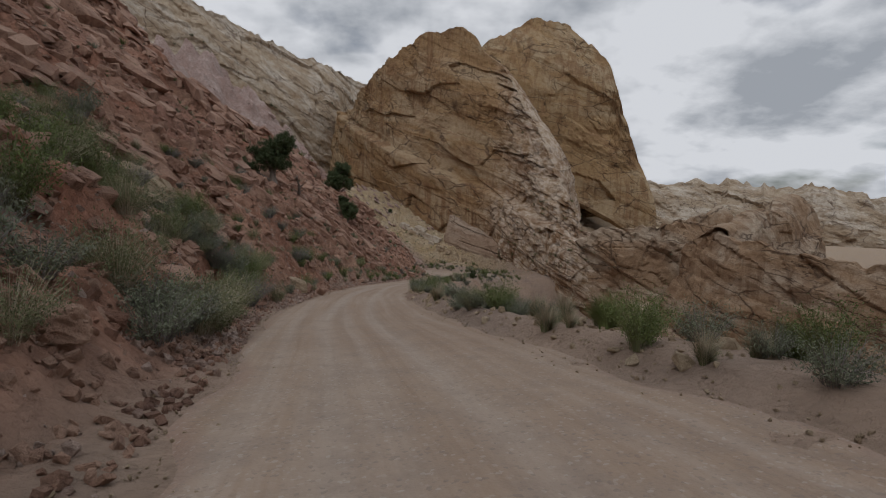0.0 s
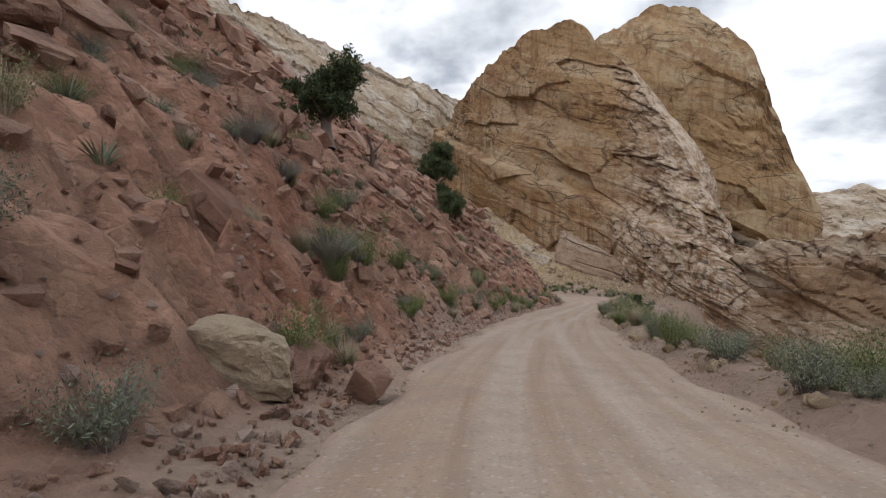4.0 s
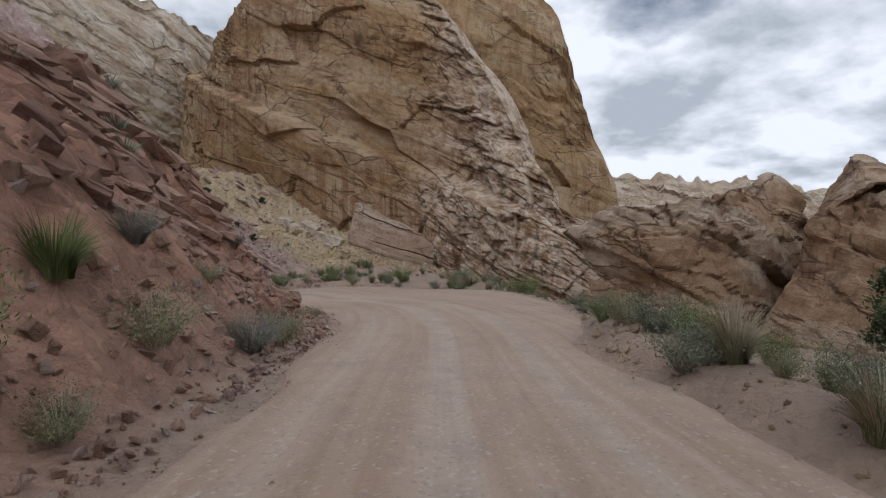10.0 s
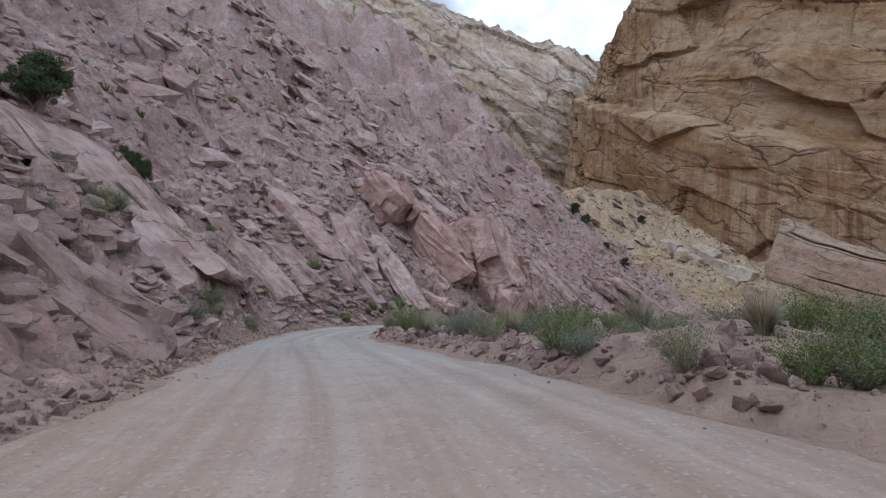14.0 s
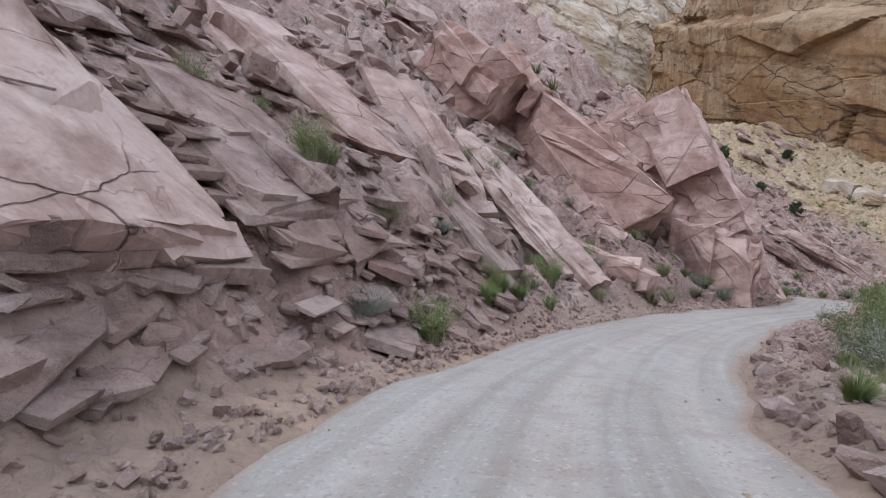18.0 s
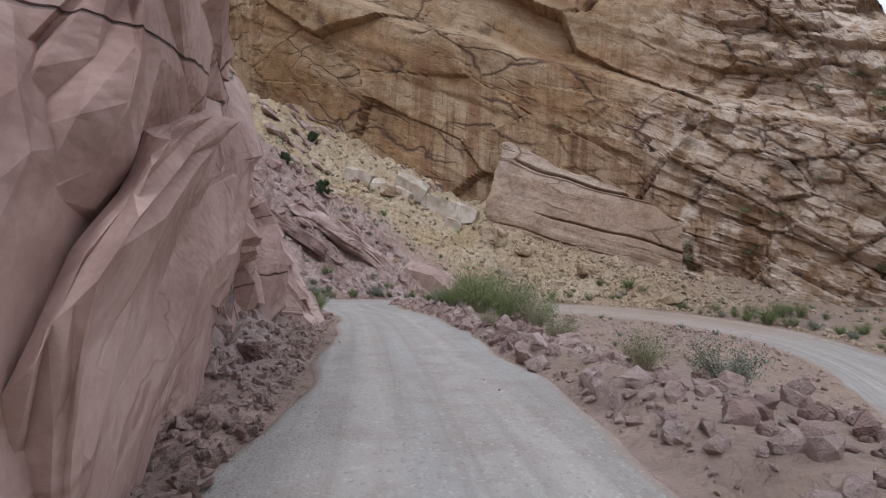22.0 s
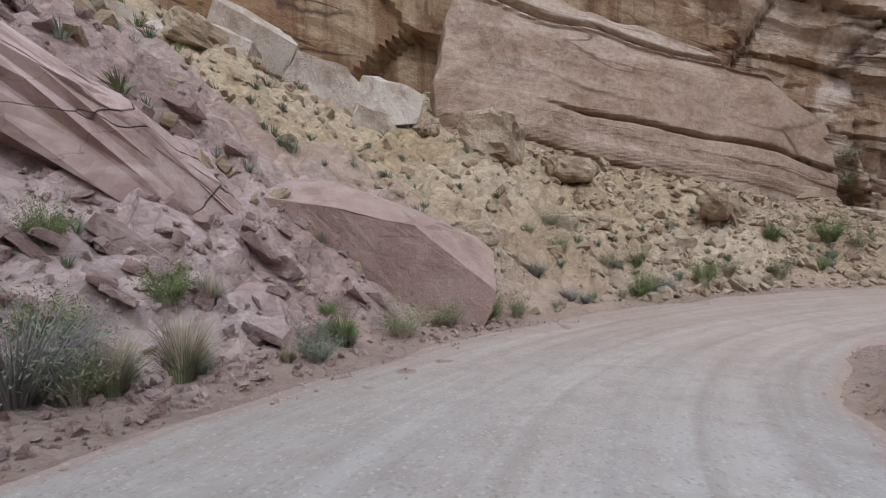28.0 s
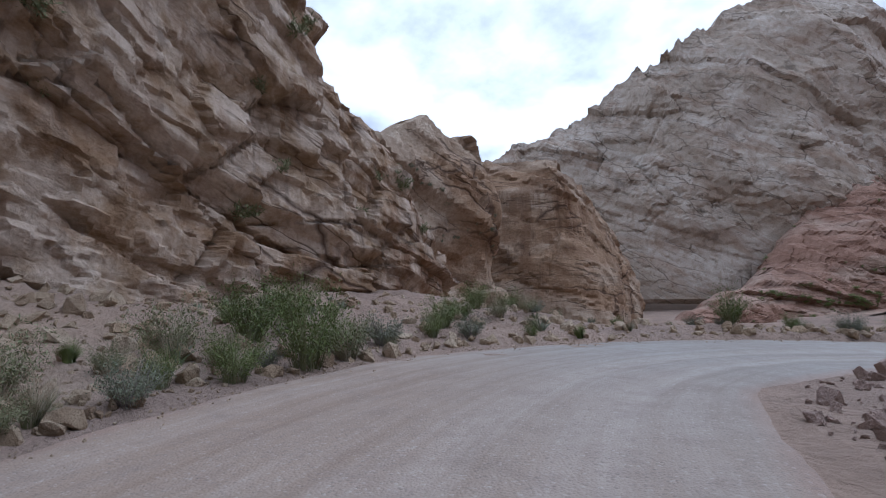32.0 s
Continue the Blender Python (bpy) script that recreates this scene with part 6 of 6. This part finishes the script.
for kind, x, y, size in [("green", -28.9, 208.4, 1.5), ("olive", -28.2, 210.2, 1.7), ("sage", -27.4, 211.9, 1.7), ("olive", -25.6, 213.9, 1.4), ("green", -23.4, 217.0, 1.2), ("dead", -20.9, 220.3, 1.7),
                         ("grass", -19.2, 221.0, 1.6), ("grass", -20.0, 220.6, 1.4), ("blade", -16.2, 222.6, 1.0), ("olive", -14.4, 223.4, 1.4), ("olive", -12.6, 224.3, 1.4), ("green", -10.6, 224.8, 1.1)]:
    if clear_of_road(np.array([x]), np.array([y]), 0.1)[0]:
        plant(kind, x, y, size)
for kind, x, y, size in [("green", 26.5, 212.4, 2.6), ("green", 27.6, 210.6, 2.3), ("olive", 24.6, 214.6, 2.0), ("green", 14.5, 224.8, 2.2), ("olive", 16.2, 224.0, 1.8), ("green", 11.0, 226.2, 1.6), ("sage", 20.4, 221.0, 1.4), ("sage", 12.6, 224.2, 1.2), ("green", 23.8, 211.4, 2.6), ("olive", 24.8, 209.8, 2.2), ("green", 22.8, 213.4, 1.8), ("sage", 21.2, 215.5, 1.4), ("olive", 19.7, 217.2, 1.3), ("green", 28.0, 204.2, 2.0), ("green", 29.0, 202.6, 1.8), ("olive", 28.6, 200.6, 1.6), ("green", 31.0, 200.2, 2.0), ("green", 31.6, 197.4, 1.8), ("olive", 22.4, 217.6, 1.9),
                         ("green", -1.4, 226.0, 1.6), ("dead", 0.8, 226.4, 1.5), ("green", 3.8, 226.2, 1.6), ("olive", 6.4, 226.4, 1.6), ("olive", 8.6, 224.9, 1.7), ("green", 18.8, 219.6, 1.4)]:
    if clear_of_road(np.array([x]), np.array([y]), 0.1)[0]:
        plant(kind, x, y, size)

for kind, x, y, size in [("green", 9.9, 112.0, 2.4), ("olive", 9.6, 113.7, 1.6), ("sage", 6.7, 116.1, 1.8), ("olive", 6.2, 117.8, 1.4), ("green", 2.4, 118.7, 1.6), ("blade", 1.4, 118.9, 1.0), ("sage", 11.5, 111.4, 1.8), ("dead", 12.4, 109.6, 1.6), ("green", 14.1, 109.5, 2.0), ("sage", 8.8, 115.7, 1.5), ("green", 12.3, 113.8, 1.8), ("olive", -1.3, 119.2, 1.3), ("blade", -4.2, 119.9, 1.3)]:
    if clear_of_road(np.array([x]), np.array([y]), 0.1)[0]:
        plant(kind, x, y, size)
for kind, x, y, size in [("green", -21.2, 186.7, 1.6), ("green", -20.9, 184.0, 2.6), ("olive", -19.6, 184.1, 2.4), ("green", -18.6, 184.0, 2.4), ("sage", -21.4, 187.6, 1.3), ("green", -20.8, 181.6, 1.4), ("olive", -19.9, 181.3, 1.8), ("blade", -20.1, 173.2, 1.4)]:
    if clear_of_road(np.array([x]), np.array([y]), 0.1)[0]:
        plant(kind, x, y, size)

plants(*beside(12, 178, 212, 0.4 + 2.0 * RNG.rand(12), False, 1), ["green", "green", "olive", "sage"], 1.3, 2.2, 0.3)

plants(*beside(44, 148, 176, 0.7 + 4.5 * RNG.rand(44)), ["green", "blade", "olive", "blade"], 0.6, 1.3, 0.5)
plants(*beside(24, 184, 214, 0.5 + 3.0 * RNG.rand(24)), ["olive", "sage", "blade", "green"], 0.6, 1.4, 0.4)
plants(*beside(22, 54, 94, 0.4 + 2.2 * RNG.rand(22)), ["olive", "green", "blade", "dead"], 0.7, 1.5, 0.3)

# small tufts scattered over the slopes, past counting
def tuft_field(name, x, y, sizes, mat, label, seed):
    rng = np.random.RandomState(seed)
    shapes = [strips(rng, 46, 0.5, 0.7, 1.0, 0.022, 0.5)[0] for _ in range(3)]
    places = np.stack([x, y, on_ground(x, y) - 0.02], 1)
    me = joined(name, shapes, rng.randint(0, 3, len(x)), places, turns_about(np.tile([0.0, 0.0, 1.0], (len(x), 1)), rng.uniform(0, 6.3, len(x))), sizes)
    me.materials.append(mat)
    return tagged(new(name, me), label, "scrub", kind="stuff")


tx, ty = beside(1700, -8, 222, 4 + 50 * RNG.rand(1700))
ok = clear_of_road(tx, ty, 2)
tuft_field("slope_tufts", tx[ok], ty[ok], RNG.uniform(0.35, 1.1, int(ok.sum())), M_SAGE, "scattered grey-green tufts on the red slope", 71)
tx, ty = beside(700, -8, 222, 6 + 44 * RNG.rand(700))
ok = clear_of_road(tx, ty, 2)
tuft_field("green_tufts", tx[ok], ty[ok], RNG.uniform(0.4, 1.2, int(ok.sum())), M_OLIVE, "scattered olive tufts on the red slope", 72)
tx, ty = beside(420, 60, 222, 14 + 55 * RNG.rand(420))
ok = clear_of_road(tx, ty, 10) & (vnoise(tx * 0.06, ty * 0.06, tx * 0 + 91) > -0.2)
tuft_field("slope_shrubs", tx[ok], ty[ok], RNG.uniform(0.9, 2.2, int(ok.sum())), M_GREEN, "green shrubs dotted over the high red slope", 75)
tx, ty = RNG.uniform(-60, 34, 620), RNG.uniform(222, 276, 620)
ok = clear_of_road(tx, ty, 1) & (ty > 221 - 0.9 * np.maximum(tx - 4, 0))
tuft_field("talus_tufts", tx[ok], ty[ok], RNG.uniform(0.3, 0.95, int(ok.sum())), M_SAGE, "dark tufts scattered over the yellow talus", 73)
tx, ty = RNG.uniform(-18, 40, 700), RNG.uniform(60, 215, 700)
ok = clear_of_road(tx, ty, 1)
tuft_field("wash_tufts", tx[ok], ty[ok], RNG.uniform(0.4, 1.2, int(ok.sum())), M_SAGE, "grey scrub on the slopes below the road", 74)


def ledge_shrubs(name, cliff_name, count, near, sizes, mat, label, seed):
    """Shrubs rooted on the ledges of a cliff, where near(x, y, z) holds."""
    me = bpy.data.objects[cliff_name].data
    co, no = np.empty(len(me.vertices) * 3, np.float32), np.empty(len(me.vertices) * 3, np.float32)
    me.vertices.foreach_get("co", co), me.vertices.foreach_get("normal", no)
    co, no = co.reshape(-1, 3), no.reshape(-1, 3)
    ok = np.nonzero((no[:, 2] > 0.35) & near(*co.T))[0]
    rng = np.random.RandomState(seed)
    at = co[rng.choice(ok, min(count, len(ok)), False)] - (0, 0, 0.08)
    shapes = [strips(rng, 34, 0.5, 0.7, 1.0, 0.01, 0.5, 9, 0.075)[1] for _ in range(3)]
    me = joined(name, shapes, rng.randint(0, 3, len(at)), at, turns_about(np.tile([0.0, 0.0, 1.0], (len(at), 1)), rng.uniform(0, 6.3, len(at))), rng.uniform(*sizes, len(at)))
    me.materials.append(mat)
    return tagged(new(name, me), label, "scrub", kind="stuff")


ledge_shrubs("ledge_scrub", "cliff_dome_front", 70, lambda x, y, z: (x > 8) & (z < 4) & (z > -30), (0.8, 2.2), M_OLIVE, "dark green shrubs rooted on the ledges of the wall", 101)
ledge_shrubs("crest_scrub", "cliff_dome_front", 60, lambda x, y, z: (z > 30) & (y < 330), (0.8, 1.8), M_JUNIPER, "small dark bushes along the top of the dome", 102)
ledge_shrubs("far_slope_scrub", "cliff_red_slope", 420, lambda x, y, z: (z > -46) & (z < 20), (0.9, 2.4), M_GREEN, "green bushes covering the red slope across the wash", 103)
ledge_shrubs("ridge_scrub", "cliff_white_ridge", 260, lambda x, y, z: (z > 10) & (x > -190), (1.2, 3.0), M_JUNIPER, "dark bushes scattered over the pale sandstone slope", 104)
ledge_shrubs("buttress_scrub", "cliff_knob", 50, lambda x, y, z: z > -34, (0.6, 1.5), M_SAGE, "grey-green bushes on the brown buttress", 105)

# ---- junipers ----
def tube(points, radii, sides=7):
    """A tapering limb along points."""
    rings = []
    for k, (p, r) in enumerate(zip(points, radii)):
        d = Vector(points[min(k + 1, len(points) - 1)]) - Vector(points[max(k - 1, 0)])
        q = d.to_track_quat("Z", "Y").to_matrix()
        rings.append([Vector(p) + q @ Vector((r * math.cos(a), r * math.sin(a), 0)) for a in np.linspace(0, 2 * math.pi, sides, endpoint=False)])
    pts = [v[:] for ring in rings for v in ring]
    faces = [(k * sides + j, k * sides + (j + 1) % sides, (k + 1) * sides + (j + 1) % sides, (k + 1) * sides + j) for k in range(len(rings) - 1) for j in range(sides)]
    return pts, faces


def juniper(x, y, height, seed, label, bare=False):
    rng = random.Random(seed)
    r2 = np.random.RandomState(seed)
    tree = tagged(new("dead_tree" if bare else "juniper_tree"), label, "tree")
    lean = rng.uniform(0.05, 0.25)
    top = [(lean * height * t * t, 0.1 * height * math.sin(3 * t), height * t * 0.78) for t in np.linspace(0, 1, 6)]
    p, f = tube(top, [0.075 * height * (1 - 0.8 * t) for t in np.linspace(0, 1, 6)])
    me = bpy.data.meshes.new("trunk")
    me.from_pydata(p, [], f)
    part("trunk", me, M_BARK, tree)
    ends = [Vector(top[-1])]
    for k in range(22 if not bare else 12):
        t = rng.uniform(0.05, 0.95)
        a = rng.uniform(0, 6.28)
        base = Vector((lean * height * t * t, 0.1 * height * math.sin(3 * t), height * t * 0.78))
        reach = height * rng.uniform(0.2, 0.46) * (1.1 - 0.65 * t)
        pts = [base + Vector((math.cos(a) * reach * s, math.sin(a) * reach * s, reach * (0.55 * s + 0.25 * s * s + rng.uniform(-0.05, 0.05)))) for s in (0, 0.35, 0.7, 1.0)]
        p, f = tube([v[:] for v in pts], [0.028 * height * (1 - 0.75 * s) for s in (0, 0.35, 0.7, 1.0)], 5)
        me = bpy.data.meshes.new("limb")
        me.from_pydata(p, [], f)
        part("limb", me, M_BARK, tree)
        ends += [pts[2], pts[3]]
    if not bare:
        pts, n = [], 0
        for e in ends:
            for _ in range(6):
                c = np.array(e) + r2.normal(0, 0.06 * height, 3) * (1, 1, 0.8)
                m = 80
                at = c + r2.normal(0, 0.028 * height, (m, 3))
                d = r2.normal(size=(m, 3)) + (0, 0, 0.6)
                d /= np.linalg.norm(d, axis=1)[:, None]
                s = np.cross(d, r2.normal(size=(m, 3)))
                s /= np.linalg.norm(s, axis=1)[:, None]
                size = 0.02 * height * r2.uniform(0.6, 1.4, (m, 1))
                pts.append(np.stack([at, at + d * size + s * size * 0.35, at + d * size * 2, at + d * size - s * size * 0.35], 1).reshape(-1, 3))
        p = np.vstack(pts)
        part("crown", mesh_of("crown", (p, np.arange(len(p)).reshape(-1, 4))), M_JUNIPER, tree)
    tree.matrix_world = pose(x, y, float(on_ground(x, y)) - 0.1, 0, 0, rng.uniform(0, 360))
    return tree


juniper(-20.0, 57.5, 6.6, 81, "dark green juniper tree on the red ledges")
juniper(-15.6, 77.5, 3.8, 82, "small juniper tree above the red bank")
juniper(-18.6, 86.4, 6.6, 83, "dark juniper tree at the edge of the slope")
juniper(-16.6, 79.5, 2.6, 84, "scrubby juniper tree among the ledges")
juniper(-18.4, 61.5, 3.2, 85, "bare dead juniper tree with crooked limbs", True)
juniper(-41.5, 238.5, 3.6, 86, "dark juniper tree at the foot of the gully")
juniper(-37.5, 236.5, 3.0, 87, "bushy juniper tree at the foot of the gully")
juniper(-26.6, 229.5, 2.4, 88, "dark rounded juniper bush on the talus")
juniper(-31.5, 233.0, 2.0, 89, "dark rounded juniper bush on the talus")
juniper(-29.0, 262.0, 3.0, 90, "small juniper tree below the streaked wall")
juniper(-36.4, 124.6, 3.4, 91, "green juniper bush high on the red slope")
juniper(-37.6, 130.0, 2.6, 92, "green juniper bush high on the red slope")
juniper(5.6, 86.4, 1.7, 93, "small dark juniper bush on the outer berm")
# bushes in the gaps between the red slabs and along the inside of the bend
plants(*beside(46, 126, 168, 0.9 + 9 * RNG.rand(46)), ["sage", "green", "dead", "olive", "green"], 0.9, 1.7, 0.7)
plants(*beside(36, 104, 134, 0.8 + 5 * RNG.rand(36), True, -1), ["green", "grass", "blade", "sage"], 0.9, 1.7, 0.6)
